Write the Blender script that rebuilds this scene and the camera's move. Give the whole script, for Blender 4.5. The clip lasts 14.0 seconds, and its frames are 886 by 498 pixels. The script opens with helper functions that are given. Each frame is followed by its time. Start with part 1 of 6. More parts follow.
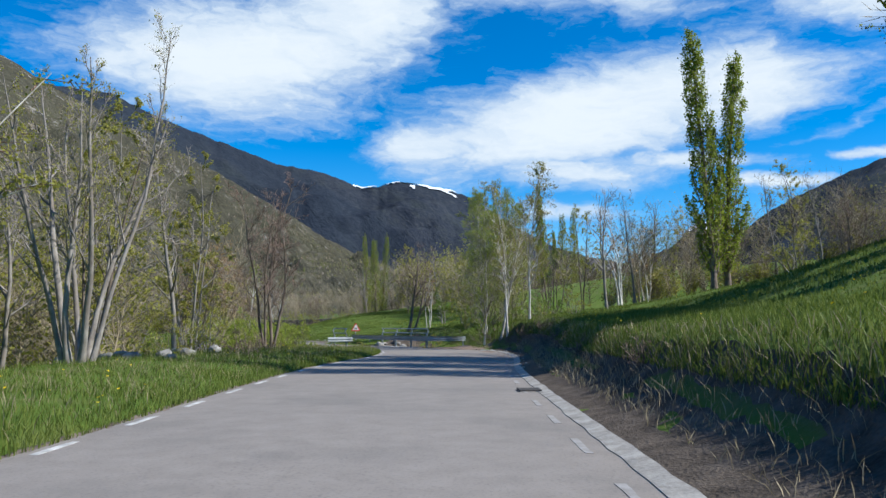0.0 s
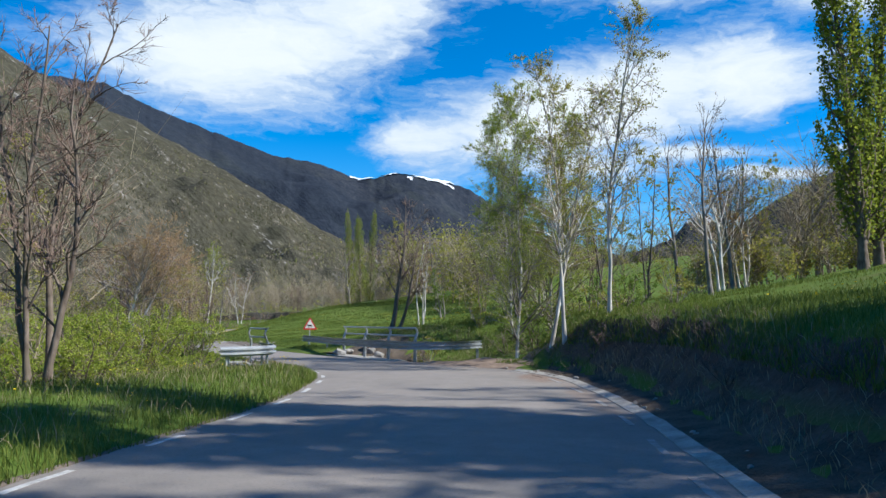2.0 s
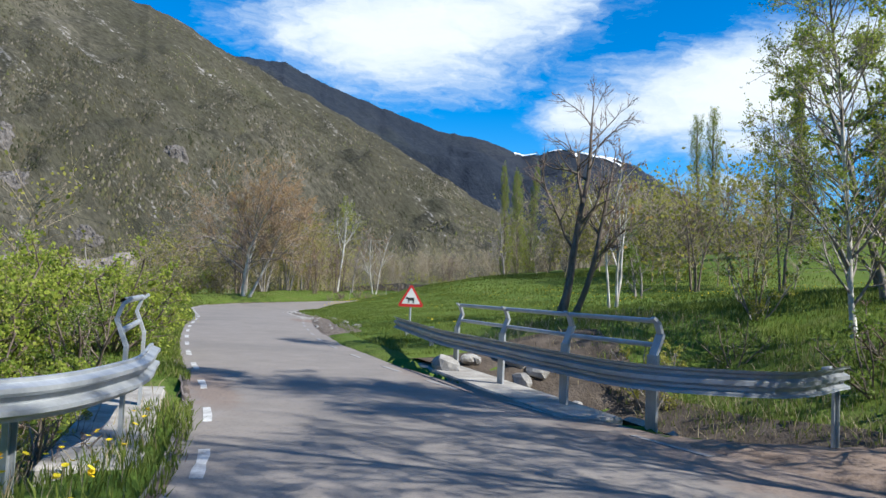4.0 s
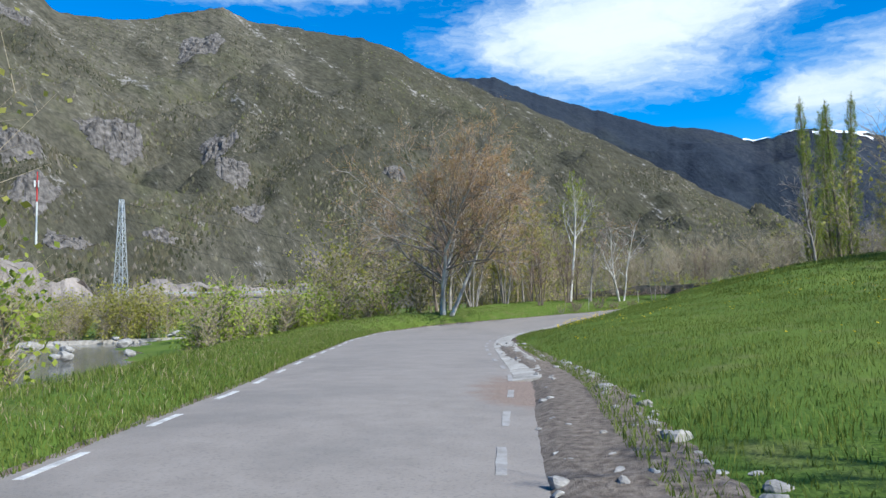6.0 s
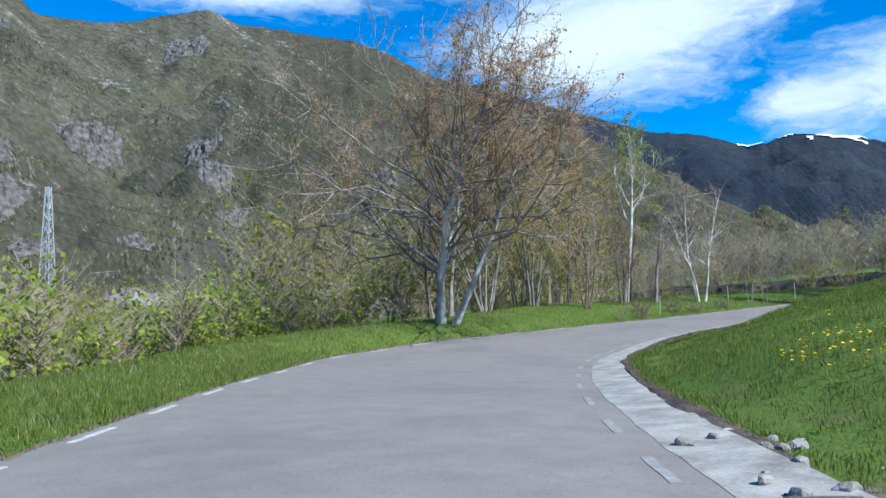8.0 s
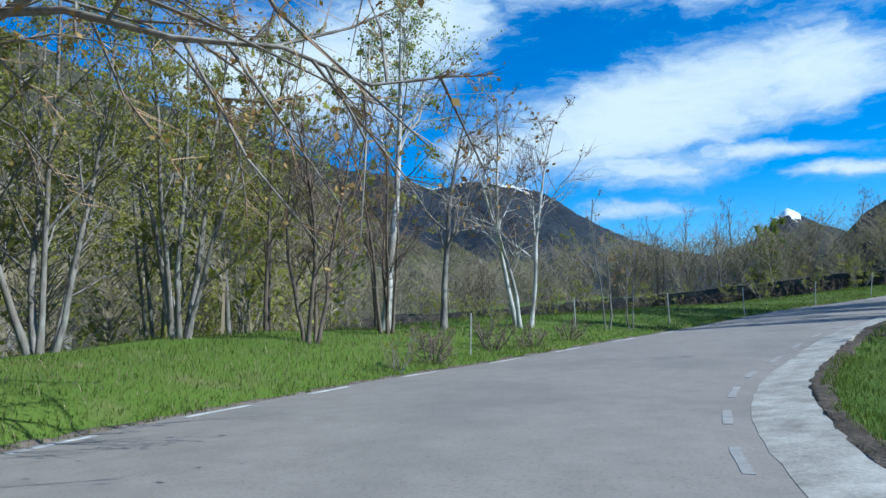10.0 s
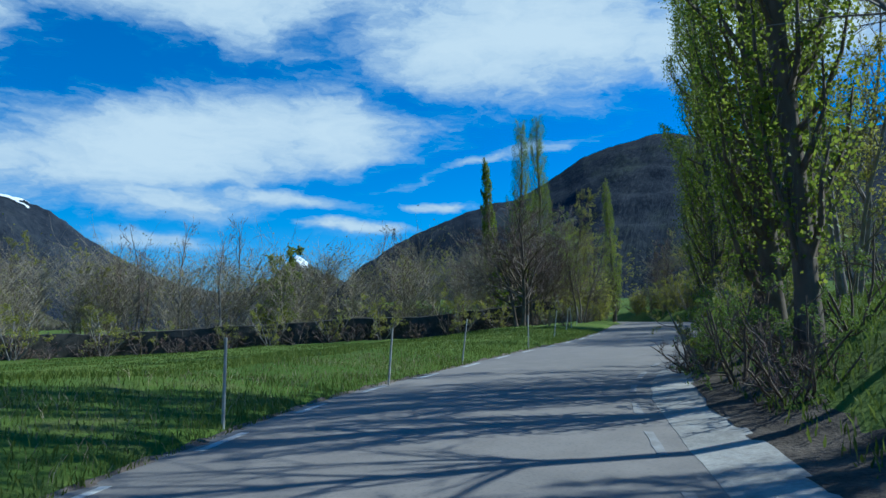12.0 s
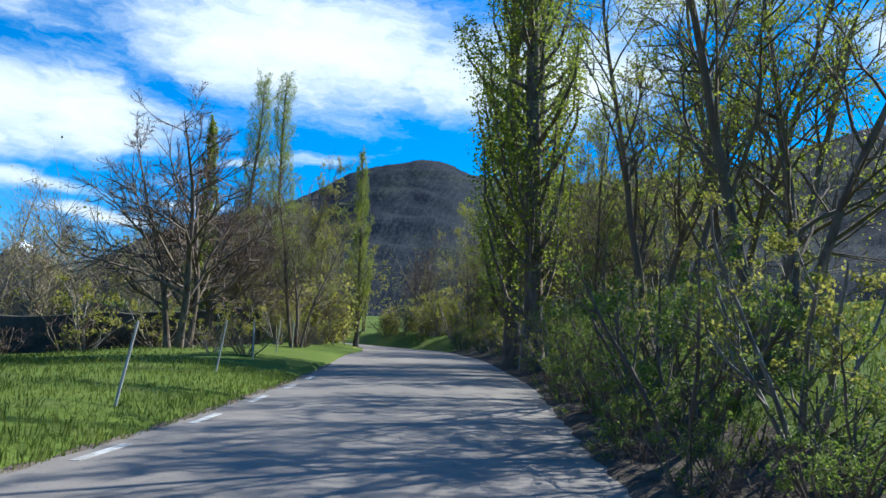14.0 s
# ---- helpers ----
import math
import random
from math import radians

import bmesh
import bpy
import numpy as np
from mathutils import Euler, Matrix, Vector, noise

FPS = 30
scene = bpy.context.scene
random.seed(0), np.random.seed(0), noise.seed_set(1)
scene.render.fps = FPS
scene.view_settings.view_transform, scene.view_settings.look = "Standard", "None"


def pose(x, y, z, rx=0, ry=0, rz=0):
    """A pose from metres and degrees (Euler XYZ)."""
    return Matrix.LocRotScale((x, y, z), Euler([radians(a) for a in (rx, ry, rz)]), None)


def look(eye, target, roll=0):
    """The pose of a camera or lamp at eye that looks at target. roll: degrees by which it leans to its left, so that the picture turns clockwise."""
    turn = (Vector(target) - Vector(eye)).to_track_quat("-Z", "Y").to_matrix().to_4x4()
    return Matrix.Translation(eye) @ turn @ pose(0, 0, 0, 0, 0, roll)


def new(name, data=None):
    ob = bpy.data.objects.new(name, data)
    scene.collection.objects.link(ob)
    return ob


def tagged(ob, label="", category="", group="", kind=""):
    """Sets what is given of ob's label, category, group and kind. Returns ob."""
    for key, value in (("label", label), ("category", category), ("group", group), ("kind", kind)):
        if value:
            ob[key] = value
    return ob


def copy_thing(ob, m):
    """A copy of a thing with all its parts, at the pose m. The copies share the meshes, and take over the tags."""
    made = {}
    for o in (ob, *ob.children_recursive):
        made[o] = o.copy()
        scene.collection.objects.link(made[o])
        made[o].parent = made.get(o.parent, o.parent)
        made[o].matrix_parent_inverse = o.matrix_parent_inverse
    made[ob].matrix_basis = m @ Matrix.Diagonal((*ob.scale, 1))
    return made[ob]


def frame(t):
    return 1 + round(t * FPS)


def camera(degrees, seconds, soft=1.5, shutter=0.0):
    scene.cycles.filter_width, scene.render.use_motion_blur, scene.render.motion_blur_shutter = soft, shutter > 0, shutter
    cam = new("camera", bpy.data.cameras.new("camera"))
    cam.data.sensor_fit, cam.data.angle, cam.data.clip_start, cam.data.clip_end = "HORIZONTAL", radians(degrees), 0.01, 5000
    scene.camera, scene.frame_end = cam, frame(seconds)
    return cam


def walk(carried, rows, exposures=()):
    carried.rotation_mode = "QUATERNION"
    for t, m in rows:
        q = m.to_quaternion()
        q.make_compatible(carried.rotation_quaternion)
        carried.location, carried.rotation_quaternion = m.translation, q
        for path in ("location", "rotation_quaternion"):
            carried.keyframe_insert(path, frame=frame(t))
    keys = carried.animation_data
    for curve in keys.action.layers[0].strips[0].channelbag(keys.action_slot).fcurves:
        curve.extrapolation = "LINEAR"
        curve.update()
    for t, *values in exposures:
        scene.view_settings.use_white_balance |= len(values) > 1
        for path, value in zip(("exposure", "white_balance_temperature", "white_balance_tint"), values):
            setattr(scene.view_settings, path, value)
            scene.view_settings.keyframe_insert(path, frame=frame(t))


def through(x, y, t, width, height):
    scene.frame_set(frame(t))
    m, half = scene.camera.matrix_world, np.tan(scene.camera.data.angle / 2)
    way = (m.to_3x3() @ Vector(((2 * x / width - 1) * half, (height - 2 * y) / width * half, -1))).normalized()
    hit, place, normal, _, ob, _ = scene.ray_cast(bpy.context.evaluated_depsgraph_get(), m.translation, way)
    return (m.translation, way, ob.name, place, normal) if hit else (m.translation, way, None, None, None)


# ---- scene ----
cam = camera(60.0, 14.0)

PATH = [
    (0, (1.52, 5.188, 1.329), (1.385, 7.173, 1.532), 0.1),
    (0.5, (1.135, 10.873, 1.294), (1.003, 12.859, 1.487), 0.0),
    (1, (0.731, 16.427, 1.463), (0.6, 18.413, 1.654), 0.1),
    (1.5, (0.296, 21.859, 1.561), (0.166, 23.847, 1.744), 0.5),
    (2, (-0.092, 27.478, 1.557), (-0.221, 29.465, 1.741), 0.1),
    (2.5, (-0.496, 33.067, 1.564), (-0.643, 35.054, 1.74), 0.6),
    (3, (-1.023, 38.187, 1.61), (-1.248, 40.168, 1.771), 0.9),
    (3.5, (-1.903, 42.923, 1.581), (-2.269, 44.884, 1.724), 2.6),
    (4, (-3.12, 47.843, 1.444), (-3.662, 49.765, 1.56), 2.7),
    (4.2, (-3.622, 49.52, 1.376), (-4.243, 51.417, 1.501), 2.3),
    (6.3, (-14.64, 71.86, 1.412), (-15.72, 73.538, 1.542), -1.1),
    (6.5, (-15.659, 73.451, 1.368), (-16.737, 75.13, 1.502), -1.2),
    (7, (-18.347, 77.481, 1.209), (-19.423, 79.16, 1.358), -1.3),
    (7.2, (-19.471, 79.07, 1.153), (-20.548, 80.75, 1.299), -1.4),
    (9.3, (-32.589, 102.646, 0.849), (-33.308, 104.502, 1.045), -1.5),
    (9.5, (-33.357, 104.711, 0.844), (-33.965, 106.606, 1.043), -1.7),
    (10, (-34.702, 110.571, 0.862), (-35.008, 112.535, 1.082), -1.8),
    (10.5, (-34.482, 116.14, 0.985), (-34.5, 118.125, 1.224), -0.8),
    (11, (-33.564, 121.633, 1.212), (-33.263, 123.593, 1.474), 0.2),
    (11.5, (-32.014, 126.686, 1.503), (-31.411, 128.572, 1.785), -0.7),
    (12, (-29.883, 131.326, 1.937), (-29.001, 133.097, 2.229), -0.2),
    (12.5, (-27.093, 135.866, 2.26), (-25.989, 137.5, 2.591), 1.1),
    (13, (-23.871, 140.047, 2.606), (-22.609, 141.562, 2.939), 2.7),
    (13.5, (-19.844, 143.744, 3.009), (-18.502, 145.188, 3.346), 2.7),
    (14, (-15.982, 147.51, 3.429), (-14.603, 148.917, 3.774), 3.1),
]
walk(cam, [(t, look(eye, target, roll)) for t, eye, target, roll in PATH],
     exposures=[(0, .52, 6050, 6), (4, .70, 6150, 7), (7, .68, 5600, 3), (9.5, .54, 5350, 0), (11.0, .18, 5150, -5), (12.0, .12, 5100, -6), (12.5, .40, 5450, -2), (13.0, .42, 5600, -3), (13.5, .54, 5750, -1), (14, .80, 5900, 3)])


# ------------------------------------------------------------------ light
SUN_AZ, SUN_EL = radians(-99), radians(42)      # azimuth from +y to the left, elevation
sun_way = Vector((-math.sin(SUN_AZ) * math.cos(SUN_EL), math.cos(SUN_AZ) * math.cos(SUN_EL), math.sin(SUN_EL)))
sun = new("sun", bpy.data.lights.new("sun", "SUN"))
sun.data.energy, sun.data.angle, sun.data.color = 4.6, radians(0.55), (1.0, 0.94, 0.85)
sun.matrix_world = look(sun_way * 200, (0, 0, 0))


class Nodes:
    """Short hand for building a node tree."""

    def __init__(self, tree):
        self.t = tree
        tree.nodes.clear()

    def add(self, kind, **values):
        n = self.t.nodes.new(kind)
        for key, value in values.items():
            if key == "p_operation":
                n.operation = value
            elif key == "p_use_clamp":
                n.use_clamp = value
            elif key == "p_data_type":
                n.data_type = value
            elif key == "p_interpolation_type":
                n.interpolation_type = value
            else:
                sock = n.inputs[int(key[1:])] if key[0] == "i" and key[1:].isdigit() else n.inputs[key.replace("_", " ")]
                if isinstance(value, bpy.types.NodeSocket):
                    self.t.links.new(value, sock)
                else:
                    sock.default_value = value
        return n

    def math(self, op, a, b=0.0, c=0.0, clamp=False):
        return self.add("ShaderNodeMath", p_operation=op, p_use_clamp=clamp, i0=a, i1=b, i2=c).outputs[0]

    def noise(self, vector, scale, detail=4.0, rough=0.55):
        return self.add("ShaderNodeTexNoise", Vector=vector, Scale=scale, Detail=detail, Roughness=rough).outputs["Fac"]

    def ramp(self, fac, stops):
        n = self.add("ShaderNodeValToRGB", Fac=fac)
        while len(n.color_ramp.elements) < len(stops):
            n.color_ramp.elements.new(0.5)
        for e, (at, col) in zip(n.color_ramp.elements, stops):
            e.position, e.color = at, (*col, 1) if len(col) == 3 else col
        return n.outputs[0]

    def mix(self, fac, a, b):
        n = self.add("ShaderNodeMix", p_data_type="RGBA")
        for at, value in ((0, fac), (6, a), (7, b)):
            if isinstance(value, bpy.types.NodeSocket):
                self.t.links.new(value, n.inputs[at])
            else:
                n.inputs[at].default_value = value if at == 0 or len(value) == 4 else (*value, 1)
        return n.outputs[2]


def span(n, value, lo, hi):
    return n.add("ShaderNodeMapRange", p_interpolation_type="SMOOTHSTEP", Value=value, From_Min=lo, From_Max=hi).outputs[0]


# the sky: Nishita with fair-weather clouds; each cloud bank: azimuth, elevation, half widths, tilt (degrees), weight
CLOUDS = [
    (19, 19.6, 11, 4.2, -4, 1.05), (10, 22.5, 6.5, 3.4, -12, .95), (27, 18.0, 5, 1.8, 0, .8), (-7, 15.4, 13, 3.3, -10, 1.1), (-17, 16.8, 8, 2.6, 0, 1.0), (5.5, 13.6, 5, 1.5, -8, .8),
    (-5, 11.6, 7, 1.6, 0, .8), (-13.5, 12.0, 7, .75, 2, .85), (-20, 10.25, 3.2, .5, 2, .8), (-6, 8.5, 5.5, .7, 2, .65), (-26.5, 11.7, 2.8, .4, 0, .8), (-9, 25.5, 15, 2.9, 0, .9),
    ] + [
    (-33, 23.6, 13.5, 4.0, -2, 1.1), (-44, 23, 7, 3.6, 5, .9), (-53, 22.5, 8, 3.6, 0, 1.0), (-29.5, 14.8, 11, .5, -14.7, .5), (-77, 24, 5, 2.4, 0, .8), (46, 22.6, 11, 1.6, 0, .85), (-62, 30, 9, 4, 0, .8), (10, 33, 22, 5, 0, .8), (-30, 36, 20, 5, 0, .8),
]
world = bpy.data.worlds.new("world")
scene.world = world
world.use_nodes = True
n = Nodes(world.node_tree)
sky = n.add("ShaderNodeTexSky")
sky.sky_type, sky.sun_disc, sky.sun_elevation, sky.sun_rotation = "NISHITA", False, SUN_EL, -SUN_AZ
sky.altitude, sky.air_density, sky.dust_density, sky.ozone_density = 900.0, 1.0, 0.3, 3.5
where = n.add("ShaderNodeTexCoord").outputs["Generated"]
axes = n.add("ShaderNodeSeparateXYZ", Vector=where).outputs
azim = n.math("MULTIPLY", n.math("ARCTAN2", n.math("MULTIPLY", axes[0], -1.0), axes[1]), 57.29578)
elev = n.math("MULTIPLY", n.math("ARCSINE", axes[2]), 57.29578)
flat = n.add("ShaderNodeCombineXYZ", X=azim, Y=n.math("MULTIPLY", elev, 2.0)).outputs[0]
drift = n.add("ShaderNodeTexNoise", Vector=flat, Scale=0.11, Detail=5.0, Roughness=0.6).outputs["Color"]
shift = n.add("ShaderNodeVectorMath", p_operation="MULTIPLY", i0=n.add("ShaderNodeVectorMath", p_operation="SUBTRACT", i0=drift, i1=(0.5, 0.5, 0.5)).outputs[0], i1=(13.0, 5.0, 0.0)).outputs[0]
bent = n.add("ShaderNodeSeparateXYZ", Vector=shift).outputs
azim, elev = n.math("ADD", azim, bent[0]), n.math("ADD", elev, n.math("MULTIPLY", bent[1], 0.55))
flat = n.add("ShaderNodeVectorMath", p_operation="ADD", i0=flat, i1=shift).outputs[0]
slanted = n.add("ShaderNodeMapping", Vector=flat, Rotation=(0.0, 0.0, radians(-14)), Scale=(0.75, 1.0, 1.0)).outputs[0]
wisps = n.noise(slanted, 0.17, 8.0, 0.62)
fine = n.noise(slanted, 0.75, 7.0, 0.66)
total = n.math("MULTIPLY", wisps, 0.0)
for az, el, wide, high, tilt, weight in CLOUDS:
    dx, dy = n.math("SUBTRACT", azim, az), n.math("SUBTRACT", elev, el)
    c, s = math.cos(radians(tilt)), math.sin(radians(tilt))
    u = n.math("DIVIDE", n.math("SUBTRACT", n.math("MULTIPLY", dx, c), n.math("MULTIPLY", dy, -s)), wide)
    v = n.math("DIVIDE", n.math("ADD", n.math("MULTIPLY", dx, -s), n.math("MULTIPLY", dy, c)), high)
    r = n.math("ADD", n.math("MULTIPLY", u, u), n.math("MULTIPLY", v, v))
    blob = n.math("MULTIPLY", n.math("POWER", 2.718, n.math("MULTIPLY", r, -0.8)), weight)
    total = n.math("MAXIMUM", total, blob)
body = n.math("ADD", total, n.math("ADD", n.math("MULTIPLY", n.math("SUBTRACT", wisps, 0.5), 1.05), n.math("MULTIPLY", n.math("SUBTRACT", fine, 0.5), 0.42)))
mask = span(n, body, 0.16, 0.80)
blue = n.add("ShaderNodeHueSaturation", Hue=0.502, Saturation=1.5, Value=1.0, Color=sky.outputs[0]).outputs[0]
cloud = n.mix(span(n, body, 0.45, 1.1), (3.9, 4.5, 5.3), (5.6, 5.75, 5.9))
over = n.mix(n.math("MULTIPLY", mask, 0.96), blue, cloud)
n.add("ShaderNodeOutputWorld", Surface=n.add("ShaderNodeBackground", Color=over, Strength=0.115).outputs[0])


# ------------------------------------------------------------------ materials
def material(name):
    m = bpy.data.materials.new(name)
    m.use_nodes = True
    return m, Nodes(m.node_tree)


def finish(n, colour, rough=0.9, metal=0.0, bump=None, depth=0.02, strength=0.6, spec=0.3):
    s = n.add("ShaderNodeBsdfPrincipled", Base_Color=colour if isinstance(colour, bpy.types.NodeSocket) else (*colour, 1), Roughness=rough, Metallic=metal)
    s.inputs["Specular IOR Level"].default_value = spec
    if bump is not None:
        b = n.add("ShaderNodeBump", Height=bump, Strength=strength, Distance=depth)
        n.t.links.new(b.outputs[0], s.inputs["Normal"])
    n.add("ShaderNodeOutputMaterial", Surface=s.outputs[0])
    return s


def coords(n):
    return n.add("ShaderNodeNewGeometry").outputs["Position"]


def island(n):
    return n.add("ShaderNodeNewGeometry").outputs["Random Per Island"]


def asphalt():
    m, n = material("asphalt")
    p = coords(n)
    grain, patch, stain = n.noise(p, 160, 3), n.noise(p, 2.2, 6), n.noise(p, 0.35, 4)
    wide = n.ramp(patch, [(0.3, (0.222, 0.193, 0.170)), (0.7, (0.272, 0.238, 0.210))])
    base = n.mix(n.math("MULTIPLY", span(n, stain, 0.45, 0.70), 0.5), wide, (0.16, 0.145, 0.132))
    coarse = n.noise(p, 28, 4)
    base = n.mix(n.math("MULTIPLY", span(n, coarse, 0.5, 0.68), 0.42), base, (0.12, 0.11, 0.10))
    speck = n.mix(n.math("MULTIPLY", span(n, grain, 0.5, 0.75), 0.35), base, (0.32, 0.31, 0.30))
    # earth trodden and washed over the road's edge: place, half widths, turn
    clods = n.math("ADD", n.math("MULTIPLY", n.noise(p, 1.6, 6, 0.65), 1.5), n.math("MULTIPLY", n.noise(p, 9, 5, 0.7), 0.9))
    for x, y, wide, long, turn, much in ((-18.7, 80.6, 1.1, 3.2, 30, 0.8), (1.2, 49.5, 0.8, 2.2, 4, 0.85), (-2.0, 55.9, 1.4, 4.2, 42, 0.62), (-6.6, 60.8, 0.6, 4.0, 36, 0.5), (1.9, 44.0, 0.4, 5.0, 2, 0.5), (-9.4, 57.8, 0.5, 3.0, 36, 0.6)):
        m_ = n.add("ShaderNodeMapping", Vector=p, Location=(x, y, 0.0), Rotation=(0.0, 0.0, radians(turn)), Scale=(wide, long, 50.0))
        m_.vector_type = "TEXTURE"
        away = n.add("ShaderNodeVectorMath", p_operation="LENGTH", i0=m_.outputs[0]).outputs["Value"]
        mud = span(n, n.math("SUBTRACT", clods, n.math("MULTIPLY", away, 1.15)), 0.1, 0.7)
        speck = n.mix(n.math("MULTIPLY", mud, much), speck, n.ramp(coarse, [(0.35, (0.13, 0.085, 0.062)), (0.65, (0.29, 0.208, 0.160))]))
    finish(n, speck, 0.88, bump=n.math("ADD", n.math("MULTIPLY", grain, 0.6), n.math("MULTIPLY", coarse, 0.5)), depth=0.005, strength=0.5)
    return m


def ground_soil():
    """Turf with bare, stony earth wherever the bank is steep."""
    m, n = material("ground_turf")
    p = coords(n)
    slope = n.add("ShaderNodeSeparateXYZ", Vector=n.add("ShaderNodeNewGeometry").outputs["Normal"]).outputs[2]
    big, mid, small = n.noise(p, 0.06, 4), n.noise(p, 0.9, 5), n.noise(p, 14, 4)
    turf = n.ramp(big, [(0.35, (0.075, 0.125, 0.020)), (0.65, (0.125, 0.170, 0.032))])
    turf = n.mix(n.math("MULTIPLY", span(n, mid, 0.5, 0.75), 0.5), turf, (0.17, 0.16, 0.06))
    earth = n.ramp(small, [(0.3, (0.075, 0.055, 0.040)), (0.75, (0.17, 0.135, 0.105))])
    bare = n.math("ADD", span(n, n.math("MULTIPLY", slope, -1.0), -0.86, -0.70), n.math("MULTIPLY", n.math("SUBTRACT", mid, 0.5), 0.5), clamp=True)
    finish(n, n.mix(bare, turf, earth), 1.0, bump=n.math("ADD", mid, n.math("MULTIPLY", small, 0.4)), depth=0.12, strength=0.8, spec=0.1)
    return m


def plain(name, a, b, scale, rough=0.8, metal=0.0, depth=0.01, spec=0.3, fine=0.0):
    m, n = material(name)
    p = coords(n)
    f = n.noise(p, scale, 6)
    g = n.noise(p, scale * 9, 4)
    col = n.ramp(n.math("ADD", n.math("MULTIPLY", f, 0.7), n.math("MULTIPLY", g, 0.3)), [(0.32, a), (0.68, b)])
    finish(n, col, rough, metal, n.math("ADD", f, n.math("MULTIPLY", g, 0.5)), depth, 0.7, spec)
    return m


def leafy(name, a, b, through=0.35, rough=0.6):
    """Leaves and blades: colour by island, some light let through."""
    m, n = material(name)
    r = island(n)
    col = n.ramp(r, [(0.0, a), (1.0, b)])
    s = n.add("ShaderNodeBsdfPrincipled", Base_Color=col, Roughness=rough)
    s.inputs["Specular IOR Level"].default_value = 0.25
    t = n.add("ShaderNodeBsdfTranslucent", Color=col)
    n.add("ShaderNodeOutputMaterial", Surface=n.add("ShaderNodeMixShader", Fac=through, i1=s.outputs[0], i2=t.outputs[0]).outputs[0])
    return m


def bark(name, a, b, c, scale=7.0):
    m, n = material(name)
    p = coords(n)
    ringed = n.add("ShaderNodeMapping", Vector=p, Scale=(1, 1, 0.35)).outputs[0]
    f, g = n.noise(ringed, scale, 6), n.noise(p, 1.3, 4)
    col = n.mix(span(n, g, 0.44, 0.66), n.ramp(f, [(0.35, a), (0.65, b)]), c)
    finish(n, col, 0.95, bump=f, depth=0.03, strength=0.8, spec=0.15)
    return m


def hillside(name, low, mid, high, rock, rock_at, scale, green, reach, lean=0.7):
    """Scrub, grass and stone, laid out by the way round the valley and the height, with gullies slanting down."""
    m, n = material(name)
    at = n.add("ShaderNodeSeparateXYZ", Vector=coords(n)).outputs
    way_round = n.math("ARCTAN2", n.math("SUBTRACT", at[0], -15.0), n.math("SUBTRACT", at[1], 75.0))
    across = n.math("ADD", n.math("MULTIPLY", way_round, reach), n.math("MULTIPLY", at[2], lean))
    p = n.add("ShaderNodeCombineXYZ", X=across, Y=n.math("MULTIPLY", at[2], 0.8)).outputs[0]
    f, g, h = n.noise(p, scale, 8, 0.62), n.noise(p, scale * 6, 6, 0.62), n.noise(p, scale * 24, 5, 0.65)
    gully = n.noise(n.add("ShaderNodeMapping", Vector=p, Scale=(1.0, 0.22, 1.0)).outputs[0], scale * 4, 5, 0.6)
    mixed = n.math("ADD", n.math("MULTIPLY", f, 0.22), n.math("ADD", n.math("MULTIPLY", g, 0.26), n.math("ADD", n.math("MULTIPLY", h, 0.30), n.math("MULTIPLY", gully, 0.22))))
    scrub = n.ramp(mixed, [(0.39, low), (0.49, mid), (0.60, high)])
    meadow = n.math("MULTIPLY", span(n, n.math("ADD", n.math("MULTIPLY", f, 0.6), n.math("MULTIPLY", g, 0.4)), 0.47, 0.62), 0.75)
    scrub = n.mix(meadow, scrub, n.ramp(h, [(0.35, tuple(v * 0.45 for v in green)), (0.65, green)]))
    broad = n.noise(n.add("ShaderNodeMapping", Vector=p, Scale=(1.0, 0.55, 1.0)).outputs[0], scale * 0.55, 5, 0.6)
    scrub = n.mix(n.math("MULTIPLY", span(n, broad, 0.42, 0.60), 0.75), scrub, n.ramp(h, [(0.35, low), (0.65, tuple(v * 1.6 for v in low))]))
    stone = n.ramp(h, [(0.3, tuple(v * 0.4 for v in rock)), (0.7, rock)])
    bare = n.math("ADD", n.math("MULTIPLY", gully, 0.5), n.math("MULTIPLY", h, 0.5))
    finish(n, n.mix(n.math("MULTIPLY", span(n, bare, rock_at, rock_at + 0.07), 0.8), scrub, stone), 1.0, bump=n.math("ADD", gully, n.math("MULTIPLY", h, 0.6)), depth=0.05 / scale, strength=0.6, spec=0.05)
    return m


ASPHALT, TURF = asphalt(), ground_soil()
CONCRETE = plain("weathered_concrete", (0.19, 0.172, 0.150), (0.49, 0.455, 0.405), 2.3, 0.95, depth=0.02)
# dark earth, made darker still by shade put into its colour
DARK_SHADE_EARTH = plain("dark_shade_earth", (0.045, 0.036, 0.029), (0.150, 0.120, 0.095), 2.2, 1.0, depth=0.1, spec=0.1)
EARTH = plain("loose_earth", (0.085, 0.066, 0.054), (0.235, 0.19, 0.155), 3.0, 1.0, depth=0.05, spec=0.1)
GRIT = plain("reddish_grit", (0.13, 0.09, 0.066), (0.33, 0.25, 0.195), 3.2, 1.0, depth=0.03, spec=0.1)
FADED = plain("faded_road_paint", (0.21, 0.19, 0.175), (0.36, 0.345, 0.33), 6.0, 0.85, depth=0.002)
PAINT = plain("worn_road_paint", (0.24, 0.225, 0.21), (0.70, 0.69, 0.67), 5.0, 0.8, depth=0.002)
ZINC = plain("galvanised_steel", (0.36, 0.38, 0.40), (0.56, 0.58, 0.60), 3.0, 0.5, 0.55, 0.002)
STONE = plain("field_stone", (0.17, 0.155, 0.14), (0.42, 0.40, 0.37), 2.6, 0.95, depth=0.05, spec=0.15)
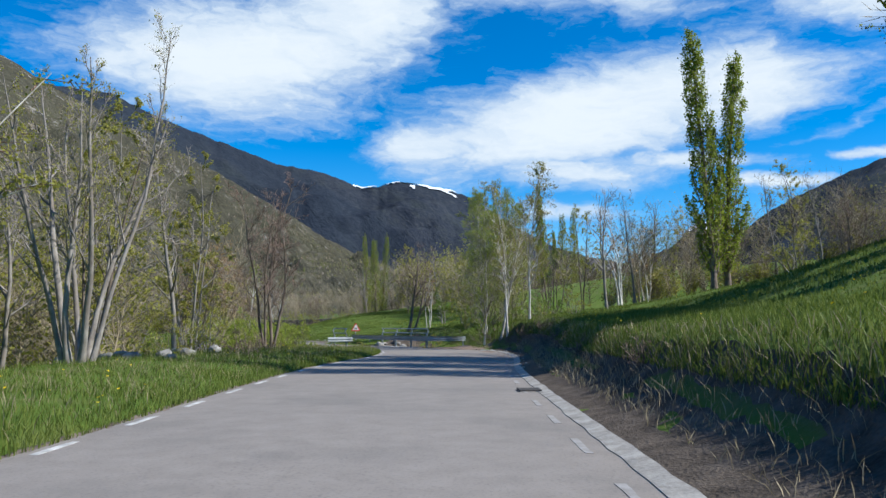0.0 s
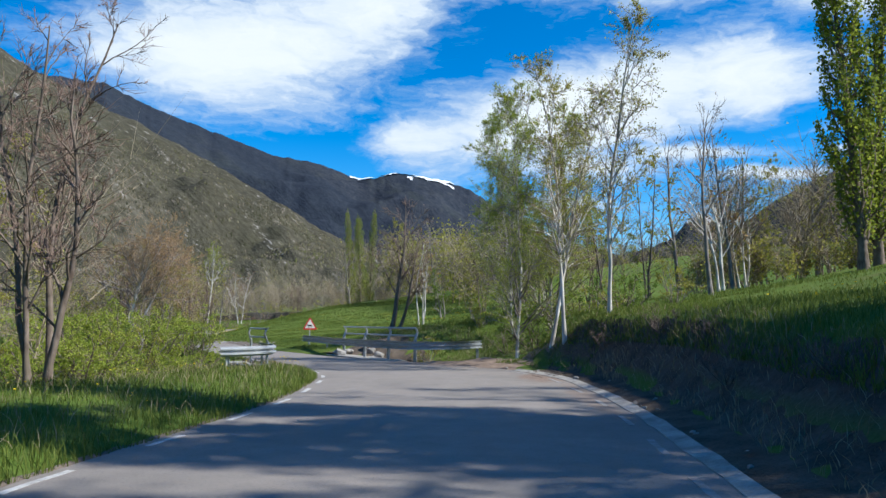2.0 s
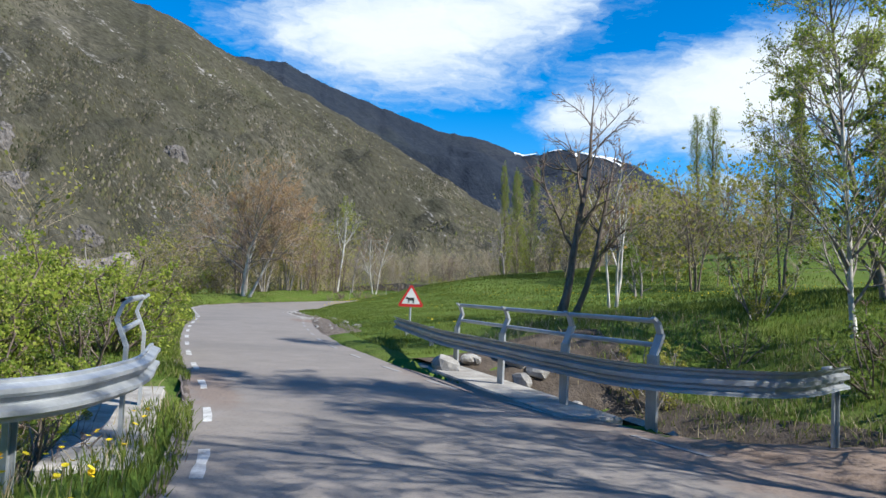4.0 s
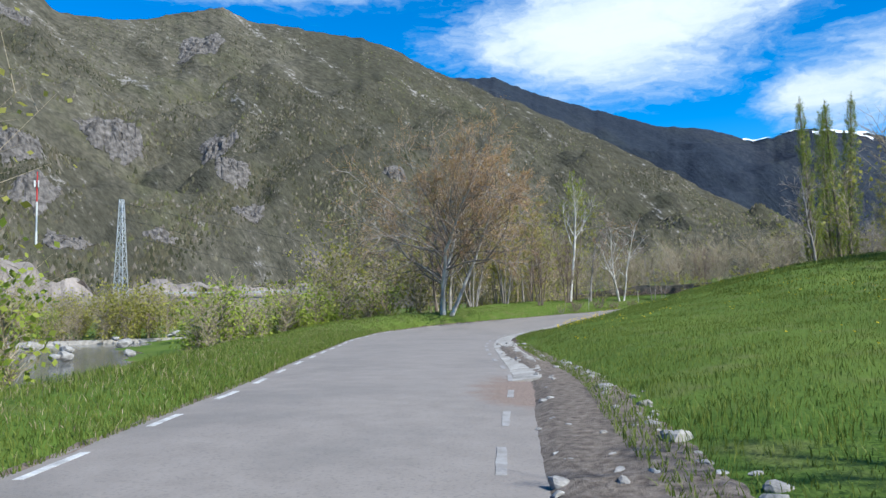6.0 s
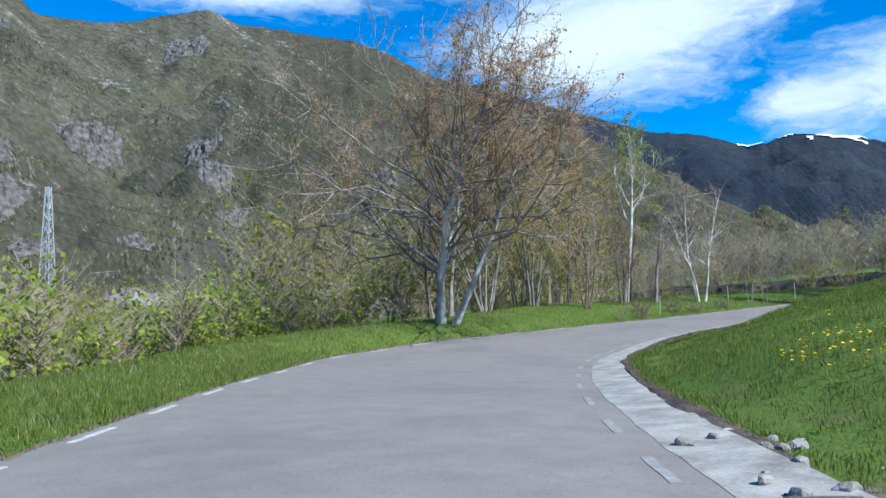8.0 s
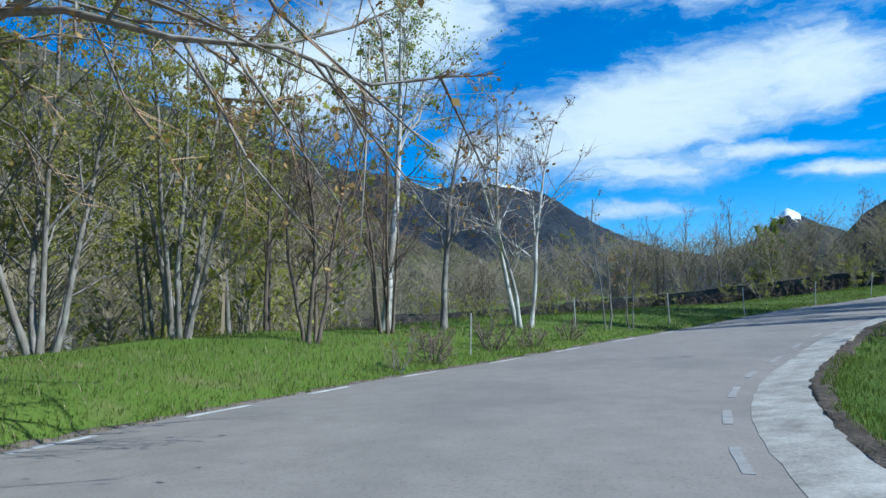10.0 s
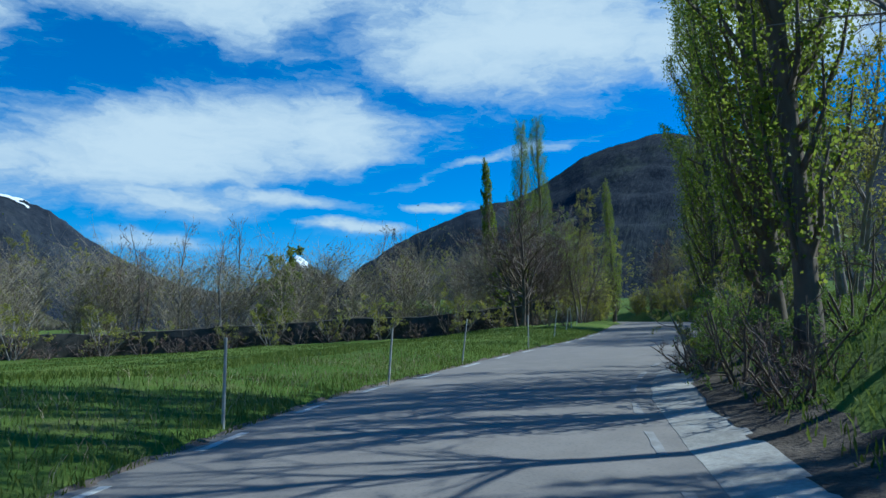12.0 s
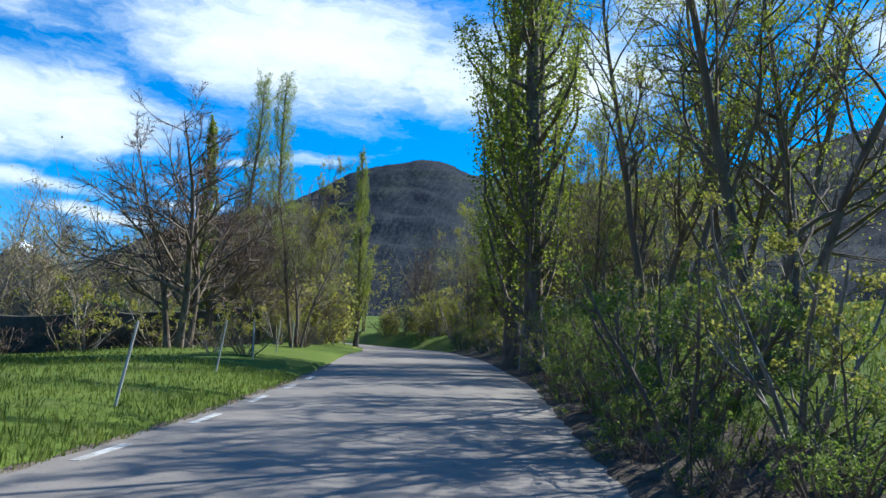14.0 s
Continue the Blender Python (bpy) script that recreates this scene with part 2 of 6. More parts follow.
DARK_STONE = plain("mossy_dark_stone", (0.045, 0.042, 0.036), (0.13, 0.115, 0.095), 1.6, 1.0, depth=0.08, spec=0.1)
OUTCROP = plain("mountain_rock", (0.035, 0.032, 0.028), (0.235, 0.21, 0.19), 0.30, 1.0, depth=0.8, spec=0.05)
WATER = plain("river_water", (0.10, 0.105, 0.10), (0.16, 0.16, 0.15), 0.3, 0.12, depth=0.03, spec=0.5)
CUT_ROCK = plain("quarried_rock", (0.13, 0.115, 0.10), (0.36, 0.31, 0.27), 0.12, 1.0, depth=1.2, spec=0.05)
POST = plain("weathered_post", (0.36, 0.34, 0.31), (0.62, 0.60, 0.56), 6.0, 0.9, depth=0.004)
RED = plain("sign_red", (0.42, 0.02, 0.02), (0.52, 0.03, 0.03), 2.0, 0.5, depth=0.001)
WHITE = plain("sign_white", (0.50, 0.50, 0.48), (0.64, 0.64, 0.62), 2.0, 0.5, depth=0.001)
BLACK = plain("sign_black", (0.02, 0.02, 0.02), (0.035, 0.035, 0.035), 2.0, 0.6, depth=0.001)
BARK_GREY = bark("grey_bark", (0.16, 0.14, 0.125), (0.36, 0.33, 0.30), (0.22, 0.19, 0.165))
BARK_PALE = bark("pale_bark", (0.42, 0.39, 0.35), (0.78, 0.75, 0.70), (0.36, 0.325, 0.29), 4.0)
BARK_BROWN = bark("brown_bark", (0.10, 0.075, 0.06), (0.25, 0.20, 0.165), (0.16, 0.13, 0.10))
TWIG_GREY = leafy("grey_twigs", (0.26, 0.215, 0.18), (0.44, 0.38, 0.32), 0.0, 0.9)
TWIG_ORANGE = leafy("budding_twigs", (0.34, 0.21, 0.13), (0.54, 0.36, 0.22), 0.1, 0.9)
WOOD_TWIGS = leafy("far_twigs", (0.18, 0.142, 0.095), (0.40, 0.335, 0.235), 0.0, 0.95)
TWIG_OLIVE = leafy("olive_twigs", (0.22, 0.18, 0.085), (0.42, 0.36, 0.18), 0.05, 0.9)
TWIG_PLUM = leafy("reddish_twigs", (0.17, 0.105, 0.085), (0.29, 0.20, 0.16), 0.0, 0.9)
LEAF_POPLAR = leafy("poplar_leaves", (0.18, 0.24, 0.03), (0.34, 0.38, 0.055), 0.55)
LEAF_FRESH = leafy("fresh_leaves", (0.20, 0.27, 0.03), (0.40, 0.43, 0.06), 0.55)
LEAF_OLIVE = leafy("olive_leaves", (0.25, 0.25, 0.04), (0.45, 0.42, 0.10), 0.58)
LEAF_GREEN = leafy("green_leaves", (0.10, 0.165, 0.028), (0.26, 0.33, 0.065), 0.5)
LEAF_BIRCH = leafy("birch_leaves", (0.20, 0.28, 0.035), (0.46, 0.50, 0.085), 0.55)
BUDS = leafy("orange_buds", (0.30, 0.17, 0.06), (0.44, 0.30, 0.10), 0.25)
GRASS = leafy("grass_blades", (0.085, 0.128, 0.018), (0.205, 0.245, 0.050), 0.4)
RUBBLE = plain("stony_rubble", (0.075, 0.058, 0.047), (0.27, 0.225, 0.185), 9.0, 1.0, depth=0.05, spec=0.1)
DRY = leafy("dry_stalks", (0.24, 0.19, 0.11), (0.42, 0.35, 0.22), 0.2)
YELLOW = leafy("yellow_petals", (0.75, 0.52, 0.01), (0.85, 0.66, 0.03), 0.2)
SNOW = plain("snow_patches", (0.75, 0.77, 0.80), (0.88, 0.89, 0.90), 0.01, 0.7, depth=1.0)
HILL_NEAR = hillside("scrub_mountainside", (0.038, 0.036, 0.025), (0.090, 0.082, 0.060), (0.180, 0.160, 0.125), (0.33, 0.305, 0.28), 0.575, 0.012, (0.082, 0.083, 0.040), 600.0)
# distance haze is painted in: blue base colour for ridge and peak
HILL_DARK = hillside("blue_haze_ridge", (0.016, 0.021, 0.030), (0.031, 0.036, 0.047), (0.058, 0.062, 0.066), (0.12, 0.11, 0.10), 0.66, 0.005, (0.036, 0.044, 0.044), 2200.0)
# shade and haze blue of the right hill are put into its base colour
HILL_RIGHT = hillside("blue_haze_hill", (0.013, 0.019, 0.028), (0.030, 0.036, 0.045), (0.062, 0.064, 0.066), (0.13, 0.115, 0.105), 0.60, 0.008, (0.036, 0.050, 0.036), 1000.0, -0.5)


# ------------------------------------------------------------------ mesh helpers
def mesh_of(name, verts, faces, smooth=False):
    """A mesh from an array of places and an array of faces with one count of corners."""
    verts, faces = np.asarray(verts, np.float32).reshape(-1, 3), np.asarray(faces, np.int32)
    me = bpy.data.meshes.new(name)
    me.vertices.add(len(verts))
    me.vertices.foreach_set("co", verts.ravel())
    k = faces.shape[1]
    me.loops.add(faces.size)
    me.loops.foreach_set("vertex_index", faces.ravel())
    me.polygons.add(len(faces))
    me.polygons.foreach_set("loop_start", np.arange(0, faces.size, k, dtype=np.int32))
    me.polygons.foreach_set("use_smooth", np.full(len(faces), smooth))
    me.update(calc_edges=True)
    me.validate()
    return me


def put(name, me, mat, parent=None, label="", **tags):
    ob = new(name, me)
    if mat is not None and not me.materials:
        me.materials.append(mat)
    ob.parent = parent
    return tagged(ob, label, **tags)


def part(name, bm, mat, parent=None, label="", **tags):
    me = bpy.data.meshes.new(name)
    bm.to_mesh(me)
    bm.free()
    return put(name, me, mat, parent, label, **tags)


def empty(name, m, label, category, group="", kind=""):
    ob = new(name)
    ob.empty_display_size = 0.2
    ob.matrix_basis = m
    return tagged(ob, label, category, group, kind)


def box(bm, size, at=(0, 0, 0), turn=(0, 0, 0), bevel=0.0):
    made = bmesh.ops.create_cube(bm, size=1.0)["verts"]
    m = pose(*at, *turn) @ Matrix.Diagonal((*size, 1))
    bmesh.ops.transform(bm, matrix=m, verts=made)
    if bevel:
        bmesh.ops.bevel(bm, geom=list({e for v in made for e in v.link_edges}), offset=bevel, segments=1, affect="EDGES")


def tubes(lines, sides):
    """Tapered tubes along lines of (places, radii): places and quads."""
    V, Q, at = [], [], 0
    angle = np.arange(sides) * 2 * np.pi / sides
    for pts, rad in lines:
        pts, rad = np.asarray(pts, float), np.asarray(rad, float)
        way = np.gradient(pts, axis=0)
        way /= np.linalg.norm(way, axis=1, keepdims=True) + 1e-9
        ref = np.array([1.0, 0, 0]) if abs(way[0, 2]) > 0.7 else np.array([0, 0, 1.0])
        a = np.cross(way, ref)
        a /= np.linalg.norm(a, axis=1, keepdims=True) + 1e-9
        b = np.cross(way, a)
        ring = pts[:, None] + rad[:, None, None] * (np.cos(angle)[None, :, None] * a[:, None] + np.sin(angle)[None, :, None] * b[:, None])
        k = len(pts)
        V.append(ring.reshape(-1, 3))
        i, j = np.meshgrid(np.arange(k - 1), np.arange(sides), indexing="ij")
        j2 = (j + 1) % sides
        Q.append((at + np.stack([i * sides + j, i * sides + j2, (i + 1) * sides + j2, (i + 1) * sides + j], -1)).reshape(-1, 4))
        at += k * sides
    return np.concatenate(V), np.concatenate(Q)


def flakes(rng, places, size, tall=1.4):
    """Small leaf-shaped quads, each its own island, turned any way."""
    k = len(places)
    a = rng.normal(size=(k, 3))
    a /= np.linalg.norm(a, axis=1, keepdims=True)
    b = np.cross(a, rng.normal(size=(k, 3)))
    b /= np.linalg.norm(b, axis=1, keepdims=True)
    s = size * rng.uniform(0.6, 1.3, (k, 1))
    quad = np.stack([-a * s * tall * 0.5, b * s * 0.5, a * s * tall * 0.5, -b * s * 0.5], 1) + np.asarray(places)[:, None]
    return quad.reshape(-1, 3), np.arange(k * 4).reshape(-1, 4)


def fbm(x, y, octaves=5, seed=0):
    """Smooth value noise, about -1 to 1, over arrays."""
    rng = np.random.default_rng(seed)
    table = rng.uniform(-1, 1, (256, 256))
    out, amp = np.zeros_like(np.asarray(x, float)), 0.5
    for _ in range(octaves):
        i, j = np.floor(x).astype(int), np.floor(y).astype(int)
        u, v = x - i, y - j
        u, v = u * u * (3 - 2 * u), v * v * (3 - 2 * v)
        g = lambda p, q: table[p % 256, q % 256]  # noqa: E731
        out = out + amp * ((g(i, j) * (1 - u) + g(i + 1, j) * u) * (1 - v) + (g(i, j + 1) * (1 - u) + g(i + 1, j + 1) * u) * v)
        x, y, amp = x * 2.03 + 17.3, y * 2.03 + 5.1, amp * 0.5
    return out


# ------------------------------------------------------------------ the road's plan: left edge, right edge, height
LEFT = [(-0.2, -45), (-3.6, 12.8), (-4.9, 32), (-4.6, 45.5), (-5.3, 50), (-6.8, 53.3), (-9.2, 57.1), (-13.1, 62.5), (-18, 69.8), (-23.6, 78.9), (-27.2, 84.1), (-31.8, 90.9), (-38, 100.5),
        (-41.3, 107.5), (-42, 113.5), (-41.1, 118), (-39.8, 122.7), (-37.4, 128), (-34.3, 132.2), (-29.2, 139), (-24.6, 144.6), (-21.2, 147.8), (-17.6, 151.1), (-11.1, 156.8), (-4.6, 163.5), (3, 172), (12, 182), (21, 195), (25, 211), (26, 240)]
RIGHT = [(6.2, -45), (3.0, 10.5), (2.2, 30), (2.1, 46), (1.6, 49.8), (0.2, 53.2), (-2.9, 56.9), (-6.2, 60.3), (-10.5, 65.9), (-15.6, 74.6), (-19.9, 83.0), (-23.4, 88.6), (-27.2, 95.2),
         (-30.6, 102.5), (-32.4, 108), (-33.1, 113), (-33.0, 117.5), (-31.8, 123), (-30.2, 126.8), (-28.2, 131), (-24.2, 137.3), (-20.6, 141.8), (-17.1, 145), (-13.4, 148.2), (-8.2, 153), (-0.6, 160), (7, 168), (16, 178), (26.5, 192), (31, 210), (32, 240)]
HEIGHT = [(-45, 0), (78, -0.05), (84, -0.14), (95, -0.35), (104, -0.5), (110.5, -0.5), (116, -0.33), (122, -0.12), (127, 0.13), (131.5, 0.5), (136, 0.86), (140, 1.28), (144, 1.64), (147.6, 2.06), (157, 3.1), (172, 4.5), (190, 5.8), (245, 9.0)]


def smooth_line(pts, count):
    """Points at even steps along a rounded line through pts."""
    p = np.array(pts, float)
    d = np.r_[0, np.cumsum(np.linalg.norm(np.diff(p, axis=0), axis=1))]
    tangent = np.gradient(p, d, axis=0)
    t = np.linspace(0, d[-1], count)
    i = np.clip(np.searchsorted(d, t, side="right") - 1, 0, len(d) - 2)
    h = (d[i + 1] - d[i])[:, None]
    u = ((t - d[i]) / h[:, 0])[:, None]
    return ((2 * u**3 - 3 * u**2 + 1) * p[i] + (u**3 - 2 * u**2 + u) * h * tangent[i] + (3 * u**2 - 2 * u**3) * p[i + 1] + (u**3 - u**2) * h * tangent[i + 1])


NS = 700
left_edge, right_edge = smooth_line(LEFT, NS), smooth_line(RIGHT, NS)
# pair each left point with the right edge, by a common middle line
for _ in range(3):
    mid = (left_edge + right_edge) / 2
    way = np.gradient(mid, axis=0)
    way /= np.linalg.norm(way, axis=1, keepdims=True)
    out = np.stack([way[:, 1], -way[:, 0]], 1)
    fine_l, fine_r = smooth_line(LEFT, 6000), smooth_line(RIGHT, 6000)

    def across(edge):
        return np.array([edge[np.argmin(np.abs((edge - m) @ w) + 0.05 * np.linalg.norm(edge - m, axis=1))] for m, w in zip(mid, way)])

    left_edge, right_edge = across(fine_l), across(fine_r)
mid = (left_edge + right_edge) / 2
half = np.linalg.norm(right_edge - left_edge, axis=1) / 2
road_z = np.interp(mid[:, 1], *np.array(HEIGHT).T)
along = np.r_[0, np.cumsum(np.linalg.norm(np.diff(mid, axis=0), axis=1))]
way = np.gradient(mid, axis=0)
way /= np.linalg.norm(way, axis=1, keepdims=True)
out = np.stack([way[:, 1], -way[:, 0]], 1)


def station(x, y):
    return along[np.argmin((mid[:, 0] - x) ** 2 + (mid[:, 1] - y) ** 2)]


def on_road(s, u):
    """The place u metres right of the middle line, s metres along it."""
    i = np.clip(np.searchsorted(along, s), 1, NS - 1)
    f = ((s - along[i - 1]) / (along[i] - along[i - 1]))
    m, o, z = mid[i - 1] * (1 - f) + mid[i] * f, out[i - 1] * (1 - f) + out[i] * f, road_z[i - 1] * (1 - f) + road_z[i] * f
    return np.array([*(m + o * u), z])


def half_at(s):
    return float(np.interp(s, along, half))


# cross sections beside the road: a station near a place, then (metres from the edge, height over the road)
FAR = [0, 0.5, 1.0, 1.5, 2.2, 3.2, 5, 8, 12, 18, 30, 60, 110, 220]
SECTION_ROWS = {1: [], -1: []}


def section(side, at, *heights):
    SECTION_ROWS[side].append((at, heights))


section(1, (3, -40), 0, .02, .12, .42, 1.22, 1.38, 1.65, 2.35, 3.4, 5.3, 8.6, 16, 26, 40)
section(1, (2, 30), 0, .02, .12, .42, 1.22, 1.36, 1.60, 2.25, 3.3, 5.2, 8.5, 16, 26, 40)
section(1, (1.8, 47), 0, .03, .16, .7, 1.75, 1.92, 2.05, 2.35, 3.2, 4.9, 8.2, 15, 24, 40)
section(1, (1, 51.5), 0, .02, .08, .55, 1.72, 1.9, 2.0, 2.1, 2.6, 3.8, 6.5, 12, 22, 40)
section(1, (.1, 53.4), 0, 0, .02, .1, .9, 1.7, 1.9, 2.2, 2.6, 3.6, 6, 12, 20, 38)
section(1, (-.6, 54.8), 0, 0, .02, .05, .12, .35, 1.3, 1.9, 2.3, 3.2, 5.5, 11, 20, 38)
section(1, (-1.7, 56), 0, 0, .02, .05, .1, .15, .35, .9, 1.6, 2.8, 5, 11, 20, 38)
section(1, (-3, 57.5), 0, -.05, -.4, -.9, -1.2, -1.2, -.5, .5, 1.2, 2.2, 4, 10, 18, 36)
section(1, (-6, 60.8), 0, -.05, -.5, -1.2, -1.5, -1.4, -.6, .5, 1.2, 1.8, 3, 7, 14, 30)
section(1, (-9, 64), 0, .02, .05, .1, .2, .45, .8, 1.2, 1.5, 1.8, 2.4, 5, 12, 28)
section(1, (-16, 76), 0, .02, .08, .14, .25, .38, .55, .75, 1.0, 1.3, 1.8, 3.6, 8, 26)
section(1, (-22, 87), 0, 0, -.04, 0, .2, .42, .7, .95, 1.25, 1.6, 2.2, 3.8, 8, 26)
section(1, (-30, 101), 0, .02, .02, -.08, .15, .48, .85, 1.3, 1.7, 2.1, 2.8, 4.6, 9, 26)
section(1, (-33, 114), 0, .02, .02, -.08, .12, .5, 1.1, 1.8, 2.4, 3.0, 3.8, 6, 11, 28)
section(1, (-30, 127), 0, .02, .02, -.06, .2, .8, 1.4, 2.0, 2.6, 3.2, 4.2, 7, 12, 28)
section(1, (-23, 139), 0, .02, .05, .2, .7, 1.2, 1.6, 2.0, 2.6, 3.4, 5, 8, 14, 30)
section(1, (-10, 151.5), 0, .03, .2, .5, .8, 1.1, 1.4, 1.8, 2.4, 3.2, 5, 9, 15, 30)
section(1, (40, 207), 0, .03, .2, .5, .8, 1.1, 1.4, 1.8, 2.4, 3.2, 5, 9, 15, 30)
section(-1, (0, -40), 0, .05, .10, .14, .2, .25, .3, .3, .1, -.6, -2, -4, -4.5, -3)
section(-1, (-4, 40), 0, .05, .10, .14, .2, .25, .3, .2, -.1, -.8, -2.5, -4, -4.5, -3)
section(-1, (-6, 51), 0, .06, .12, .15, .15, .1, -.2, -.7, -1.2, -2, -3, -4, -4.5, -3)
section(-1, (-8.5, 55.5), 0, -.05, -.4, -.9, -1.4, -1.7, -1.9, -2, -2.2, -2.6, -3.2, -4, -4.5, -3)
section(-1, (-13, 62), 0, .05, .1, .1, .05, -.1, -.5, -1.2, -2, -2.8, -3.6, -4.4, -4.8, -3)
section(-1, (-25, 80.5), 0, .05, .1, .15, .18, .12, -.4, -1.6, -2.8, -3.9, -5, -5.6, -5.4, -3)
section(-1, (-38, 100), 0, .05, .1, .16, .2, .2, 0, -1, -2.2, -3.4, -4.6, -5.2, -5, -3)
section(-1, (-41, 116), 0, .28, .52, .62, .7, .75, .5, -.2, -1.2, -2.4, -3.6, -4.6, -4.6, -3)
section(-1, (-38, 126), 0, .08, .2, .38, .6, .8, 1.0, .8, -.1, -1.4, -2.6, -3.6, -4, -3)
section(-1, (-34, 132), 0, .05, .12, .22, .38, .55, .7, .75, .6, .3, 0, -.8, -1.5, -2)
section(-1, (-20, 148), 0, .04, .08, .12, .16, .2, .1, -.05, -.25, -.55, -1.1, -1.6, -1.4, 0)
section(-1, (-5, 163), 0, .05, .1, .15, .18, .2, .1, -.1, -.4, -.8, -1.4, -1.5, -.6, 1)
section(-1, (40, 218), 0, .05, .1, .15, .2, .25, .15, 0, -.4, -.9, -1.6, -1.4, 0, 1)


def sections(rows):
    s = np.array([station(*at) for at, _ in rows])
    order = np.argsort(s)
    return s[order], np.array([v for _, v in rows], float)[order]


SECT = {1: sections(SECTION_ROWS[1]), -1: sections(SECTION_ROWS[-1])}


def lie(x, y):
    """Nearest station, metres beyond the road's edge (negative on it), side."""
    x, y = np.asarray(x, float).ravel(), np.asarray(y, float).ravel()
    i = np.empty(len(x), int)
    for a in range(0, len(x), 20000):
        b = slice(a, a + 20000)
        i[b] = np.argmin((x[b, None] - mid[None, :, 0]) ** 2 + (y[b, None] - mid[None, :, 1]) ** 2, axis=1)
    d = (x - mid[i, 0]) * out[i, 0] + (y - mid[i, 1]) * out[i, 1]
    far = np.hypot(x - mid[i, 0], y - mid[i, 1])
    side = np.where(d >= 0, 1, -1)
    return along[i], far - half[i], side, i


def bank(i, u, side):
    """Height at u metres beyond the edge of station i, by the cross sections alone."""
    z = road_z[i].copy()
    far = np.array(FAR, float)
    for k in (1, -1):
        keys, table = SECT[k]
        pick = (side == k) & (u > 0)
        if pick.any():
            sp, up = along[i[pick]], np.minimum(u[pick], 219.9)
            a = np.clip(np.searchsorted(keys, sp) - 1, 0, len(keys) - 2)
            f = np.clip((sp - keys[a]) / (keys[a + 1] - keys[a]), 0, 1)
            f = f * f * (3 - 2 * f)
            c = np.clip(np.searchsorted(FAR, up, side="right") - 1, 0, len(FAR) - 2)
            g = (up - far[c]) / (far[c + 1] - far[c])
            lo, hi = table[a, c] * (1 - g) + table[a, c + 1] * g, table[a + 1, c] * (1 - g) + table[a + 1, c + 1] * g
            z[pick] += lo * (1 - f) + hi * f
    return z


def ground(x, y, detail=True):
    """The ground's height: near the road its cross section, farther off a blend over all stations."""
    x, y = np.asarray(x, float).ravel(), np.asarray(y, float).ravel()
    s, u, side, i = lie(x, y)
    z = bank(i, u, side)
    off = np.where((u > 7) & (u < 400))[0]
    if len(off):
        js = np.arange(0, NS, 14)
        d = np.hypot(x[off, None] - mid[None, js, 0], y[off, None] - mid[None, js, 1])
        w = np.exp(-(d - d.min(1, keepdims=True)) / 6.0)
        uj = np.maximum(d - half[None, js], .1)
        way_in = (x[off, None] - mid[None, js, 0]) * out[None, js, 0] + (y[off, None] - mid[None, js, 1]) * out[None, js, 1]
        near = w > .004
        zj = np.zeros(d.shape)
        p, q = np.where(near)
        zj[p, q] = bank(js[q], uj[p, q], np.where(way_in[p, q] >= 0, 1, -1))
        w = w * near
        soft = (zj * w).sum(1) / w.sum(1)
        t = np.clip((u[off] - 7) / 7, 0, 1)
        z[off] = z[off] * (1 - t) + soft * t
    z = np.where(u <= 0, z - 0.07, z - 0.07 * np.clip(1 - u / 0.25, 0, 1))
    z = np.where((side > 0) & (u > 30), np.minimum(z, 9 + 0.02 * u), z)
    far = np.clip((u - 60) / 160, 0, 1)
    z = z * (1 - far) + far * np.where(side > 0, 12.0, -3.0)
    if detail:
        rough = np.clip(u / 2.0, 0, 1)
        z = z + rough * (0.10 * fbm(x * 0.7, y * 0.7, 3, 3) + 0.5 * np.clip(u / 25, 0, 1) * fbm(x * 0.06, y * 0.06, 3, 4))
    return z


def ground_at(x, y):
    return float(ground(np.array([x]), np.array([y]))[0])


def steps(lo, hi, fine_lo, fine_hi, fine, grow):
    """Grid lines: close together between fine_lo and fine_hi, wider and wider outside."""
    line = list(np.arange(fine_lo, fine_hi, fine))
    for sign, end in ((1, hi), (-1, lo)):
        at, step = (fine_hi, fine) if sign > 0 else (fine_lo, fine)
        while sign * at < sign * end:
            line.append(at)
            step *= grow
            at += sign * step
    return np.array(sorted(set(line)))


# ------------------------------------------------------------------ ground, road
gx, gy = steps(-3500, 3500, -62, 40, 0.55, 1.16), steps(-2500, 4500, -12, 185, 0.55, 1.16)
X, Y = np.meshgrid(gx, gy, indexing="ij")
Z = ground(X, Y)
sg, ug, side_g, _ = lie(X, Y)
Z = Z - np.where(ug < .05, .3, 0) - np.where((ug >= .05) & (ug < .95) & (side_g > 0) & (sg > station(-23, 89)) & (sg < station(-17, 145)), .16, 0)
Z = Z.reshape(X.shape)
idx = np.arange(X.size).reshape(X.shape)
quads = np.stack([idx[:-1, :-1], idx[1:, :-1], idx[1:, 1:], idx[:-1, 1:]], -1).reshape(-1, 4)
put("ground", mesh_of("ground", np.stack([X, Y, Z], -1), quads, True), TURF, label="rolling green meadow and bare earth bank beside the road", category="ground", kind="structure")

